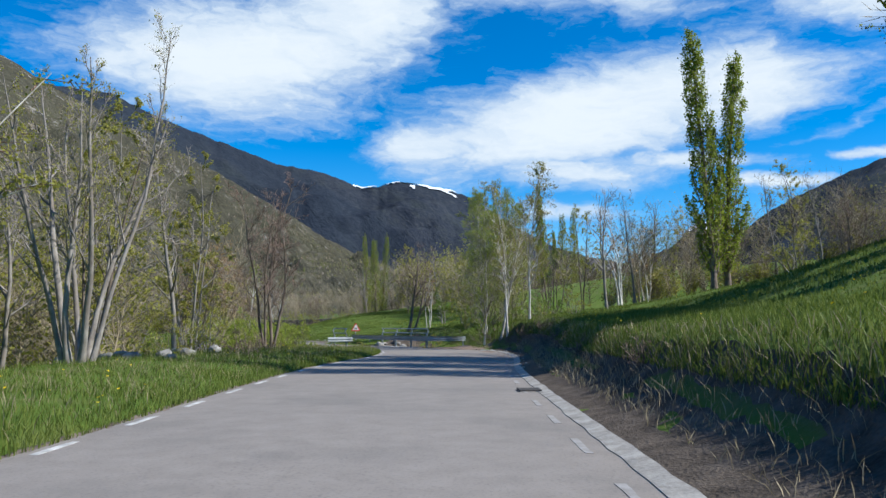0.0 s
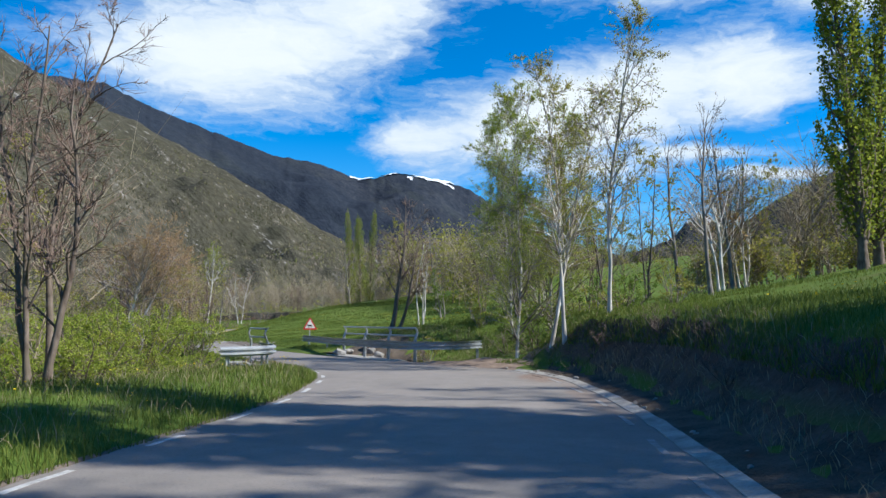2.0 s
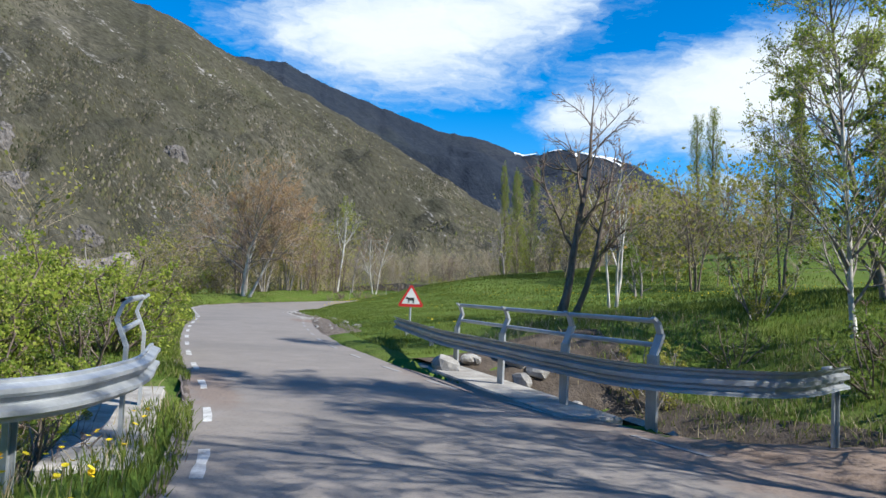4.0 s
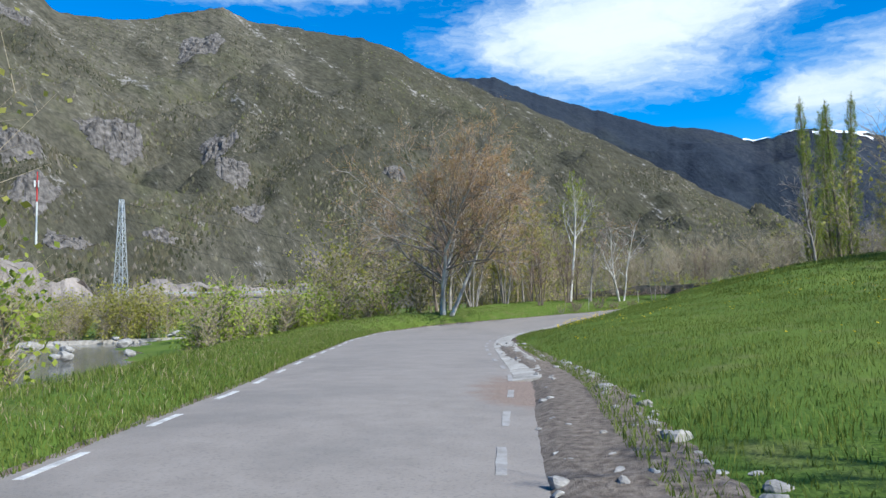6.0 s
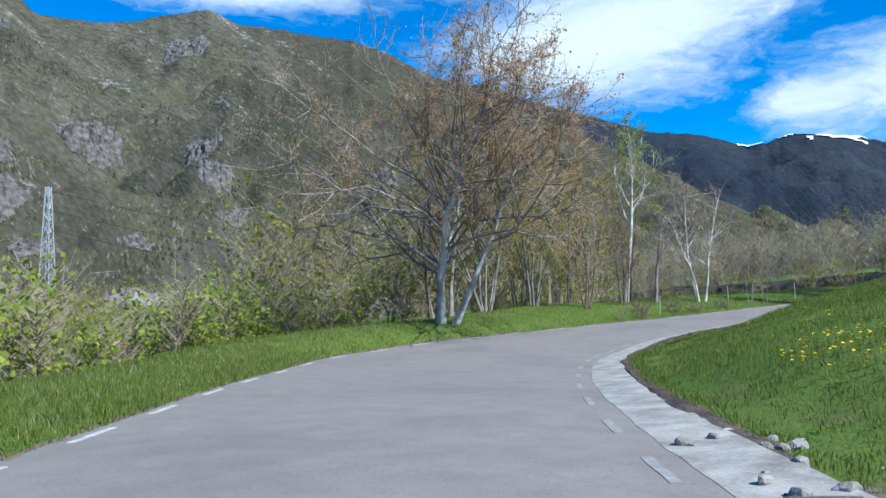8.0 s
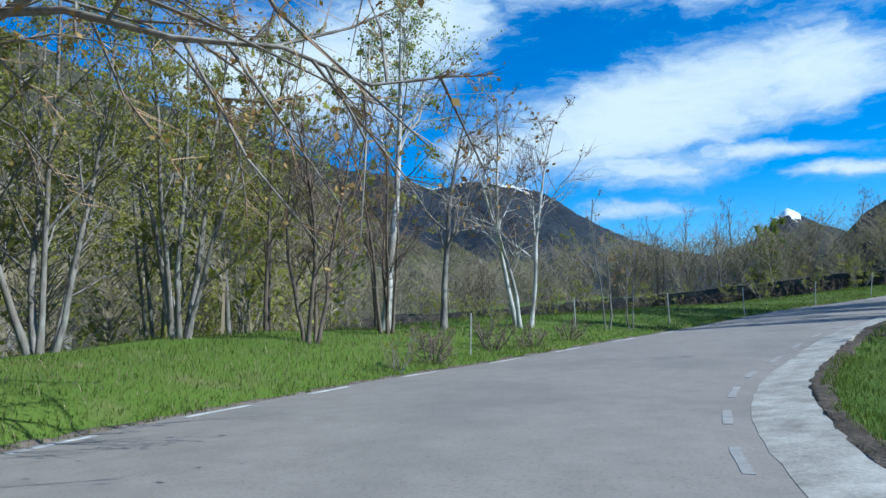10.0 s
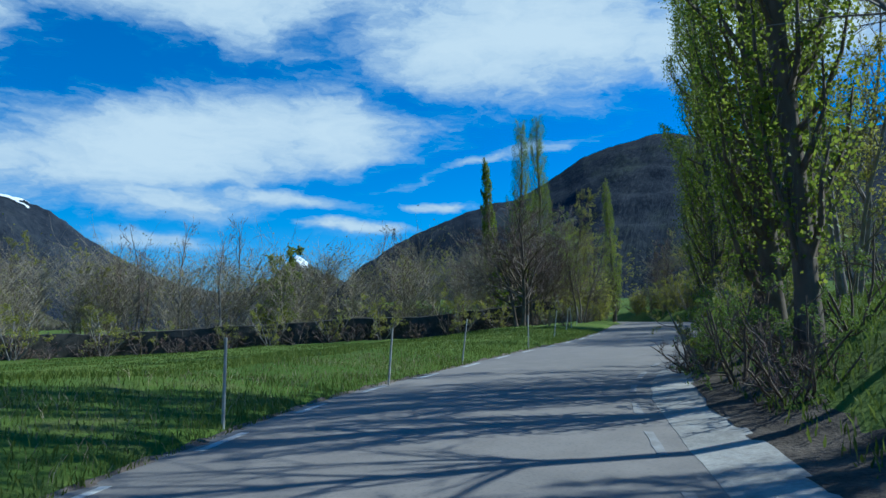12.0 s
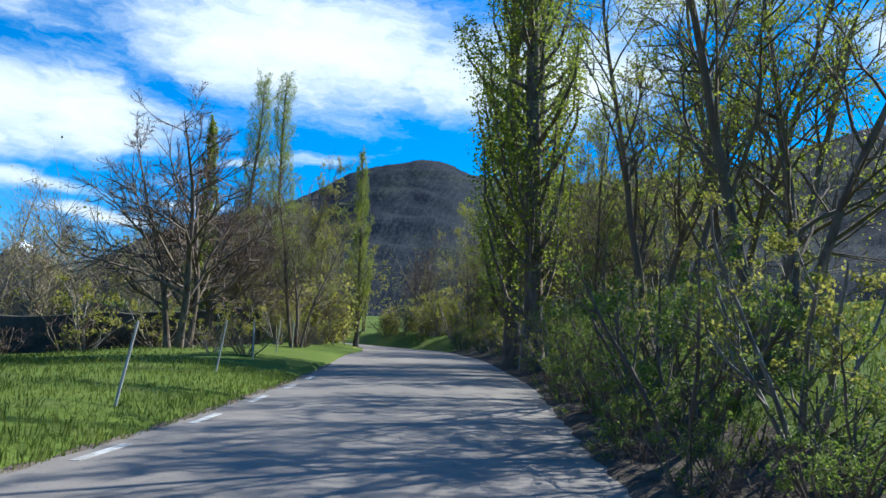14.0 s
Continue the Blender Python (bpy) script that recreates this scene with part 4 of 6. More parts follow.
define("round_bare", "bare_tree", "broad rounded leafless tree with reddish twigs", 44, 8.0, 0.17, BARK_BROWN, TWIG_PLUM, BUDS, stems=3, spread=0.2, low=0.16, limbs=40, limb_len=0.5, limb_angle=56, limb_up=0.05, boughs=9, bough_len=0.5, twigs=10, twig_len=0.5, wander=0.13)
define("shrub", "shrub", "low bushy shrub in fresh green leaf", 16, 2.0, 0.03, BARK_BROWN, TWIG_GREY, LEAF_GREEN, stems=6, spread=0.75, low=0.12, limbs=12, limb_len=0.45, limb_angle=45, limb_up=0.05, boughs=3, bough_len=0.6, twigs=3, twig_len=0.9, leaves=3300, leaf_size=0.029, wander=0.14, category="shrub", twig_r=0.004)
define("bush", "shrub", "dense rounded bush in fresh green leaf", 46, 2.0, 0.016, BARK_BROWN, TWIG_OLIVE, LEAF_BIRCH, stems=13, spread=0.95, low=0.12, limbs=22, limb_len=0.42, limb_angle=45, limb_up=0.05, boughs=4, bough_len=0.6, twigs=4, twig_len=0.9, leaves=6500, leaf_size=0.040, wander=0.14, category="shrub", twig_r=0.004)
define("shrub_b", "shrub", "tangled shrub with yellowish leaves", 17, 2.4, 0.03, BARK_GREY, TWIG_GREY, LEAF_OLIVE, stems=6, spread=0.6, low=0.1, limbs=12, limb_len=0.4, limb_angle=42, limb_up=0.07, boughs=3, bough_len=0.6, twigs=3, twig_len=0.9, leaves=2700, leaf_size=0.029, wander=0.12, category="shrub", twig_r=0.004)
define("shrub_bare", "shrub", "leafless brown bramble tangle", 18, 1.3, 0.02, BARK_BROWN, TWIG_PLUM, BUDS, stems=8, spread=0.9, low=0.08, limbs=13, limb_len=0.5, limb_angle=50, limb_up=0.02, boughs=3, bough_len=0.6, twigs=5, twig_len=1.0, wander=0.2, category="shrub", twig_r=0.004)
define("sapling", "sapling", "thin grey leafless sapling", 19, 4.2, 0.026, BARK_GREY, TWIG_GREY, BUDS, stems=2, spread=0.18, low=0.3, limbs=12, limb_len=0.3, limb_angle=32, limb_up=0.1, boughs=3, bough_len=0.5, twigs=4, twig_len=0.6, leaves=60, leaf_size=0.07, wander=0.1, twig_r=0.005)

# river side, before the bridge
plant("birch", -12.4, 21.5, 1.25, 40, lean=(6, 14))
plant("clump", -11.3, 28.2, 1.0, 0)
plant("ash", 18.5, 38.0, 1.55, 10)
# trees out of view right of the road, placed for their shadows across it
plant("dense", 22.4, 35.8, 1.9, 100)
plant("dense", 24.0, 38.4, 1.9, 200)
plant("bare", 21.0, 34.0, 1.75, 50)
plant("bare", 22.5, 41.0, 1.8, 150)
plant("ash", 20.5, 30.0, 1.5, 80)
plant("bare_multi", 24, 37, 1.8, 20)
plant("bare", 20.5, 30.8, 1.9, 130)
plant("thicket_b", 27, 42.5, 1.7, 10)
for x, y in [(16.8, 26.4), (18.4, 29.6), (20.2, 33.0), (21.9, 36.6)]:
    plant("poplar", x, y, 1.2)
plant("bare_multi", -9.9, 43.7, 1.12, 30)
for k, x, y, s in [("thicket_b", -13.5, 33, 1.0), ("thicket", -16, 37.5, 1.1), ("thicket", -13.8, 43, .95), ("bare", -12.6, 38.5, 1.05), ("thicket_b", -17.5, 30, 1.15), ("thicket", -20, 45, 1.1), ("thicket_b", -16.5, 50, 1.0), ("bare", -19, 36, 1.1), ("thicket", -22, 53, 1.0),
                   ("thicket_b", -21, 25, 1.1), ("thicket", -17, 16, 1.1), ("bare", -24, 40, 1.2), ("thicket_b", -27, 48, 1.1), ("thicket", -26, 31, 1.2), ("thicket_b", -31, 58, 1.0), ("bare_multi", -14.6, 24, 1.1)]:
    plant(k, x, y, s)
for k, x, y, s in [("shrub_b", -10.2, 34, .8), ("shrub_b", -11.5, 39.5, .9), ("shrub_bare", -8.6, 35.5, .9), ("shrub_bare", -9.2, 39.6, .9), ("shrub", -12.8, 50.5, 1.1), ("shrub", -11.2, 54, 1.0), ("shrub_b", -14, 56, 1.2), ("shrub", -16.5, 59.5, 1.1), ("shrub", -12.2, 58.5, 1.0), ("shrub_b", -18, 65, 1.2),
                   ("shrub", -21, 62, 1.3), ("shrub_b", -22, 70, 1.1), ("shrub", -15.5, 54, 1.2), ("shrub_b", -19, 55, 1.3), ("shrub", -24, 66, 1.2), ("shrub_bare", -10.6, 55.6, 1.0), ("shrub_bare", -9.6, 53.3, .7), ("shrub_bare", -8.15, 53.2, .62), ("shrub_b", -8.9, 54.4, .5)]:
    plant(k, x, y, s)

for x, y, s in [(-12.0, 56.0, 1.2), (-14.2, 58.0, 1.4), (-13.4, 60.6, 1.2), (-16.4, 61.4, 1.5), (-18.2, 59.0, 1.6), (-19.2, 63.2, 1.5), (-21.4, 66.4, 1.5), (-11.2, 51.6, 1.0), (-13.2, 53.0, 1.3), (-16.0, 55.6, 1.5), (-10.4, 46.6, .9), (-12.4, 48.2, 1.1)]:
    plant("bush", x, y, s)

# beside the bridge and up the slope
plant("birch", 2.3, 53.2, 1.05, 15, lean=(0, 3))
plant("birch", 1.9, 54.2, 1.0, 200, lean=(0, -6))
plant("birch", 3.6, 52.2, .95, 100, lean=(0, -4))
plant("birch_green", .8, 56.6, .82, 20)
plant("birch_green", .9, 65.8, .8, 120)
plant("birch_green", 2.2, 58.2, .78, 250)
plant("willow", 2.6, 69, 1.05, 80)
for k, x, y, s in [("bare", 9.8, 63, .95), ("pale_bare", 11.5, 67, 1.1), ("thicket_b", 6.2, 70, .8), ("bare", 13.5, 72, 1.0), ("bare", 16.7, 81.7, 1.2),
                   ] + [("bare", 12.0, 78, 1.25), ("thicket_b", 9.5, 76, .9), ("bare_multi", 3.5, 74, .9), ("pale_bare", 15, 75, 1.0), ("thicket_b", 19, 84, .9), ("bare", 21.5, 80, 1.05), ("thicket", 25, 86, .85), ("bare", 28, 79, 1.1), 
                   ] + [("bare_multi", 7, 84, .9), ("thicket_b", 1.5, 80, .8), ("thicket_b", 37, 70, .8), ("bare_multi", 46, 72, .9)]:
    plant(k, x, y, s)
plant("poplar", 19.3, 68.9, 1.06, 10, lean=(0, -2))
plant("poplar", 20.9, 70.6, 1.03, 140, lean=(0, -3))
plant("poplar_b", 8.5, 118, 1.0, 20)
for k, x, y, s in [("shrub", .6, 62.8, .8), ("shrub", 2.0, 61.2, .7), ("shrub_b", -3.2, 63.8, .7), ("shrub_bare", 3.2, 50.2, .7), ("shrub", 4.5, 55.0, .8), ("shrub_b", 6.8, 57.2, .8), ("shrub_b", 11, 70, .7), ("shrub", -1.5, 65.5, .6), ("shrub", 1.6, 58.6, .9), ("shrub", 3.0, 57.0, 1.0), ("shrub_b", 4.4, 60.8, 1.1), ("shrub", 5.6, 63.5, 1.1), ("shrub_bare", 1.2, 64.2, 1.1), ("shrub_b", -.8, 68.0, .8)]:
    plant(k, x, y, s)
for k, (x, y, s) in enumerate([(3.9, 33, .55), (4.1, 37.2, .5), (3.8, 40.5, .6), (4.2, 43.3, .5), (3.9, 27.5, .5), (4.3, 20, .5), (4.0, 46.5, .6)]):
    plant("shrub_bare", x, y, s)

# the meadow in the bend
plant("gnarled", -6.1, 73.7, 1.0, 160, lean=(0, -6))
plant("pale_bare", -4.7, 76.7, .75)
plant("willow", -4.1, 88.6, .55)
plant("poplar_b", -20.9, 138.4, .95, 10)
plant("poplar", -19.6, 140.0, .78, 60)
plant("poplar_b", -18.4, 141.2, 1.0, 200)
plant("poplar_b", -18.6, 134.4, .85, 30)
plant("bare", -20.4, 136.4, 1.05, 70)
for k, x, y, s in [("shrub", -21.6, 138.0, .7), ("shrub_bare", -22.2, 137.6, .9), ("shrub", -20.9, 139.6, .8), ("shrub_bare", -20.4, 139.4, 1.0), ("shrub_b", -19.4, 141.6, .8), ("shrub", -20.0, 138.4, .8), ("shrub_bare", -19.2, 142.2, .8)]:
    plant(k, x, y, s)
for k, x, y, s in [("bare_multi", -1, 96, .9), ("thicket_b", 3, 104, .9), ("bare", -6, 108, 1.0), ("thicket_b", -11, 116, .85), ("bare", -13, 130, 1.0), ("thicket", -15, 142, .8), ("bare_multi", -3, 122, 1.0), ("thicket_b", 9, 96, .9), ("bare", -9.5, 127, 1.0), ("thicket", 4, 131, .9)]:
    plant(k, x, y, s)

# river side, along the bend
plant("walnut", -43.4, 116.6, 1.0, 250, sink=0.1)
plant("walnut_b", -42.6, 116.9, .9, 0, sink=0.1, lean=(0, 15))
for k, x, y, s in [("bare_multi", -46.2, 121.0, 1.15), ("bare", -46.8, 123.5, 1.2), ("thicket", -45.5, 125.2, 1.0), ("thicket", -43.6, 127.4, .95), ("thicket_b", -43, 131.2, .95), ("bare_multi", -40.6, 127.9, .75), ("thicket", -47, 132.5, 1.05), ("thicket_b", -41, 136.5, 1.0), ("thicket", -50, 128, 1.1), ("bare_multi", -39.6, 131.4, .7),
                   ] + [("bare", -48, 140, 1.1), ("thicket", -50, 146, 1.0), ("bare", -53, 152, .9), ("thicket_b", -55, 158, .95), ("bare_multi", -56, 166, 1.1), ("bare", -58, 174, 1.1), ("bare", -60, 180, 1.0),
                   ] + [("bare_multi", -44, 198, 1.1), ("bare", -36, 200, 1.0)]:
    plant(k, x, y, s)
plant("ash", -40.0, 132.8, 1.12, 30)
plant("bare", -38.3, 133.4, .85, 10, lean=(0, 7))
plant("pale_bare", -36.0, 134.8, 1.1, 100)
plant("sapling", -33.4, 135.6, 1.0)
plant("sapling", -32.6, 136.1, .9)
for k, x, y, s in [("shrub_b", -38.3, 127.0, .45), ("shrub_bare", -36.6, 130.9, .8), ("shrub_bare", -35.6, 131.9, .7), ("shrub_bare", -37.8, 128.4, .8), ("shrub_b", -36.9, 132.3, .5), ("shrub_bare", -34.6, 133.3, .7), ("shrub_bare", -38.0, 129.6, .8)]:
    plant(k, x, y, s)
rng = np.random.default_rng(15)
for k in range(36):
    t = (k + rng.uniform(0, 1)) / 36
    x, y = -42 - 62 * t + rng.normal() * 5, 62 + 92 * t + rng.normal() * 12
    u = lie([x], [y])[1][0]
    if u > 12 and not open_water(x, y):
        plant(("thicket_b", "thicket", "thicket", "bare_multi")[k % 4], x, y, rng.uniform(.4, .75))
# scrub on the low ground by the river
rng = np.random.default_rng(5)
for k in range(44):
    t = rng.uniform(0, 1)
    x, y = -34 - 30 * t + rng.normal() * 7, 68 + 48 * t * rng.uniform(.6, 1.2) + rng.normal() * 4
    s, u, side, _ = lie([x], [y])
    if side[0] < 0 and u[0] > 7 and not open_water(x, y):
        plant(("shrub", "shrub_b", "shrub_b", "thicket_b")[k % 4] if u[0] > 14 else ("shrub", "shrub_b")[k % 2], x, y, (1.3, 1.4, 1.6, .5)[k % 4] if u[0] > 14 else .9)

# the far end: field, wall and roadside
for k, x, y, s in [("bare", -20, 205, 1.2), ("bare", -14, 212, 1.3), ("dense", -9.5, 208, .95), ("bare_multi", -5.5, 211, 1.1), ("bare", -.5, 207, 1.35), ("thicket_b", 7, 214, .8), ("thicket", 13, 220, .75), ("thicket_b", 18, 217, .8), ("thicket", -28, 206, .9), ("bare_multi", -24, 203, 1.2), ("bare", -17, 201, 1.25), ("dense", -12, 204, .95), ("bare_multi", 2, 204, 1.2), ] + [("thicket_b", -33, 212, 1.1), ("thicket", 9, 209, .8), ("bare_multi", -8, 220, 1.2), ("thicket_b", 25, 228, .8), ("thicket", 30, 225, .7),
                   ] + [("round_bare", -3.8, 172.6, 1.0), ("round_bare", -1.2, 175.0, .85), ("leafy", 2.2, 174.4, .8), ("leafy", 14, 199, .7), ("bare_multi", 4, 181, .85), ("thicket_b", 6.5, 186, .8), ("dense", 9, 195, .8), ("bare", 19, 205, 1.0), ("thicket_b", 24, 214, 1.0)]:
    plant(k, x, y, s)
for k, x, y, s in [("bare_multi", 29.5, 188, 1.0), ("bare_multi", 33, 193, 1.1), ("bare", 35, 198, 1.2), ("bare_multi", 36.5, 204, 1.1), ("thicket_b", 39, 197, 1.0), ("bare_multi", 27.5, 183.5, .8), ("thicket_b", 36, 212, 1.0), ("bare", 33, 222, 1.2), ("bare_multi", 17, 197, 1.1), ("bare", 14.5, 192, 1.0), ("bare_multi", 19, 206, 1.1), ("thicket_b", 30, 230, 1.1), ("bare_multi", 22, 222, 1.2), ("bare", 26, 248, 1.3), ("bare_multi", 32, 250, 1.3)]:
    plant(k, x, y, s)
FAR_A = (18.2, 214.1, 1.23)
FAR_B = (19.0, 209.0, 1.21)
FAR_B2 = (22.3, 209.3, 1.20)
FAR_C = (14.8, 186.4, 0.88)
plant("poplar_b", *FAR_A)
plant("poplar", *FAR_B)
plant("poplar", *FAR_B2)
plant("poplar_b", *FAR_C)
plant("poplar", 2.2, 162.0, 1.3, 20)
plant("poplar_bare", 3.4, 163.2, 1.3, 70)
plant("poplar", 4.6, 164.8, 1.25, 50)
plant("leafy", -3.5, 153.0, 1.0, 40)
plant("leafy", -1.4, 155.7, 1.1, 60)
plant("leafy", -6.2, 151.3, .95, 100)
plant("leafy", 3.2, 160.2, .9, 10)
plant("bare_multi", 11, 165.5, 1.0)
for k, x, y, s in [("leafy", 8.5, 164.8, .6), ("bare_multi", 14, 171.5, 1.1), ("leafy", 16.5, 173.5, .7), ("bare", 21, 178, 1.0), ("thicket_b", 26, 184, 1.0), ("bare_multi", 31, 188, 1.1), ("thicket_b", 20, 170, .9), ("thicket", 30, 178, .9), ("leafy", 6, 150, .8), ("willow", 2, 146, .7), ("willow", 12, 152, .8), ("leafy", 18, 160, .8)]:
    plant(k, x, y, s)
rng = np.random.default_rng(9)
for k in range(74):
    s0 = station(-18, 144) + (station(22, 188) - station(-18, 144)) * (k + rng.uniform(0, 1)) / 74
    u = half_at(s0) + rng.uniform(.7, 2.8)
    x, y, _ = on_road(s0, u)
    plant(("shrub", "shrub_b", "shrub", "shrub_bare")[k % 4], x, y, rng.uniform(.65, 1.1) * (1.0 if k > 12 else .75))
rng = np.random.default_rng(29)
for k in range(44):
    s0 = station(-19.5, 142.6) + (station(0, 160.6) - station(-19.5, 142.6)) * (k + rng.uniform(0, 1)) / 44
    x, y, _ = on_road(s0, half_at(s0) + rng.uniform(.35, 1.3))
    plant(("shrub", "shrub_bare", "shrub")[k % 3], x, y, rng.uniform(.4, .62), sink=.1)
rng = np.random.default_rng(19)
for k in range(24):
    s0 = station(1, 161) + (station(29, 205) - station(1, 161)) * (k + rng.uniform(0, 1)) / 30
    x, y, _ = on_road(s0, half_at(s0) + rng.uniform(2.6, 9))
    plant(("bare_multi", "thicket_b", "bare", "leafy", "bare_multi")[k % 5], x, y, rng.uniform(.85, 1.25) * (1 if k > 4 else .8))
for k in range(12):
    s0 = station(14, 184) + 22 * (k + rng.uniform(0, 1)) / 12
    x, y, _ = on_road(s0, -half_at(s0) - rng.uniform(1.5, 7))
    plant(("bare_multi", "thicket_b", "bare")[k % 3], x, y, rng.uniform(.8, 1.2))
# brush closing the view where the road bends away
near_a, near_b, far_a, far_b = np.array([11.6, 182.6]), np.array([16.2, 178.3]), np.array([35.6, 212.1]), np.array([43.7, 204.6])
for k in range(34):
    a, b = rng.uniform(0, 1), rng.uniform(0, 1)
    x, y = (near_a * (1 - a) + near_b * a) * (1 - b) + (far_a * (1 - a) + far_b * a) * b
    if lie([x], [y])[1][0] > .8:
        plant(("shrub_b", "shrub_bare", "shrub_b")[k % 3], x, y, rng.uniform(1.0, 1.7))
# brush outside the far bend
for k in range(30):
    x, y = 28.5 + rng.normal() * 5.5, 189.5 + rng.normal() * 5.5
    if lie([x], [y])[1][0] > 1.0:
        plant(("shrub_b", "shrub_bare", "shrub_b", "bare_multi")[k % 4], x, y, rng.uniform(.9, 1.3) * (1.6, 1.9, 1.4, .7)[k % 4])
# bushes and trees along the upper rim of the slope
for k in range(24):
    f = (k + rng.uniform(0, 1)) / 24
    plant(("shrub_b", "bare", "shrub_bare", "thicket_b", "bare_multi")[k % 5], 14 + 52 * f + rng.normal() * 2, 84 - 14 * f + rng.normal() * 6, rng.uniform(.8, 1.2) * (1.7, 1.0, 2.0, .9, 1.0)[k % 5])
rng = np.random.default_rng(10)
for k in range(26):
    s0 = station(-4, 164) + 55 * (k + rng.uniform(0, 1)) / 26
    x, y, _ = on_road(s0, -half_at(s0) - rng.uniform(1.5, 5))
    plant(("shrub_bare", "shrub_b", "shrub_bare")[k % 3], x, y, rng.uniform(.6, 1.0))


# ------------------------------------------------------------------ woods too far off to count, along rounded lines
def wood(label, line, wide, count, low, high, leaves, seed, clear=7.0, leaf=.13, leaf_mat=None):
    rng = np.random.default_rng(seed)
    way_in = smooth_line(line, 200)
    p = way_in[rng.integers(0, 200, count)] + rng.normal(size=(count, 2)) * wide * .5
    p = p[lie(p[:, 0], p[:, 1])[1] > clear]
    p = p[~open_water(p[:, 0], p[:, 1])]
    count = len(p)
    z = ground(p[:, 0], p[:, 1])
    h = rng.uniform(low, high, count)
    foot = np.stack([p[:, 0], p[:, 1], z - .1], 1)
    top = foot + np.stack([rng.normal(size=count) * .11 * h, rng.normal(size=count) * .11 * h, h * .85], 1)
    k = 84
    f = rng.uniform(.12, 1.0, (count, k))
    start = foot[:, None] + (top - foot)[:, None] * f[..., None]
    turn = rng.uniform(0, 2 * np.pi, (count, k))
    reach = h[:, None] * (.13 + .20 * np.sin(np.pi * np.clip(f - .12, 0, 1))) * rng.uniform(.5, 1.3, (count, k))
    tip = start + np.stack([np.cos(turn) * reach, np.sin(turn) * reach, reach * rng.uniform(.3, 1.4, (count, k))], -1)
    mid_f = rng.uniform(.35, .9, (count, k, 1))
    fork = start + (tip - start) * mid_f
    tip2 = fork + rng.normal(size=(count, k, 3)) * .08 * h[:, None, None] + (tip - start) * .3
    v1, f1 = spikes(foot, top, .0075 * h)
    v2, f2 = spikes(start.reshape(-1, 3), tip.reshape(-1, 3), rng.uniform(.012, .024, count * k))
    v3, f3 = spikes(fork.reshape(-1, 3), tip2.reshape(-1, 3), rng.uniform(.010, .018, count * k))
    v = np.concatenate([v1, v2, v3])
    q = np.concatenate([f1, f2 + len(v1), f3 + len(v1) + len(v2)])
    put("woodland", mesh_of("woodland", v, q), WOOD_TWIGS, label=label, category="woods", kind="stuff")
    if leaves:
        some = rng.random((count, 1)) < .7
        pick = (rng.random((count, k)) < leaves) & some
        spot = np.concatenate([tip[pick], fork[pick], tip2[pick]])
        v, q = flakes(rng, spot + rng.normal(size=spot.shape) * .22, leaf)
        put("woodland_leaves", mesh_of("woodland_leaves", v, q), leaf_mat or LEAF_OLIVE, label="young olive leaves in the woods", category="woods", kind="stuff")


wood("grey-brown riverside woods coming into leaf", [(-18, 12), (-22, 34), (-27, 50), (-36, 66)], 9, 120, 5, 9.5, 1.0, 1, leaf=.17)
wood("grey-brown woods beyond the bend", [(-52, 116), (-52, 132), (-56, 150), (-62, 170), (-66, 188)], 9, 130, 6, 9.5, 1.0, 2, leaf=.20)
wood("bare woods behind the field", [(-76, 192), (-45, 203), (-20, 206), (0, 203), (14, 207)], 11, 250, 6, 9.5, .3, 3)
wood("bare woods on the rim of the slope", [(9, 78), (24, 84), (44, 78), (66, 66)], 9, 110, 5.5, 9, .4, 4)
wood("bare woods where the road bends away", [(13, 204), (24, 216), (36, 208), (44, 196), (40, 184)], 7, 80, 6, 9, .6, 5)
wood("grey woods behind the meadow", [(2, 94), (-4, 110), (-10, 124), (-12, 132)], 6, 50, 5.5, 8, 1.0, 6, leaf=.2)
wood("low willow scrub along the river", [(-38, 66), (-60, 84), (-84, 104), (-112, 128)], 11, 130, 2.5, 5, 1.0, 7, 7.0, .2, LEAF_BIRCH)
wood("low brush outside the far bend", [(19, 199), (29, 203), (37, 198), (41, 187)], 4, 100, 1.6, 3.4, 1.0, 8, 1.4)
wood("low brush closing the view at the road's far bend", [(8, 182.5), (12.5, 188.5), (17, 196), (22, 208)], 3, 110, 1.6, 4.0, .8, 11, 1.0)
wood("low brush on the rim of the slope", [(12, 75), (28, 80), (46, 74), (64, 62)], 4, 110, 1.4, 3.2, .8, 9)
wood("olive woods beyond the river's weir", [(-94, 126), (-104, 136), (-116, 138), (-126, 126)], 9, 110, 4, 7.5, 1.0, 13, leaf=.26)
wood("yellow-green willow scrub below the bend", [(-34, 82), (-42, 94), (-50, 106), (-58, 116), (-66, 128)], 8, 130, 2.5, 5, 1.0, 14, 9.0, .17, LEAF_BIRCH)
wood("low willow scrub below the verge", [(-30, 72), (-38, 90), (-50, 106), (-56, 118)], 6, 120, 1.2, 3.6, 1.0, 10, 7.0, .15, LEAF_BIRCH)


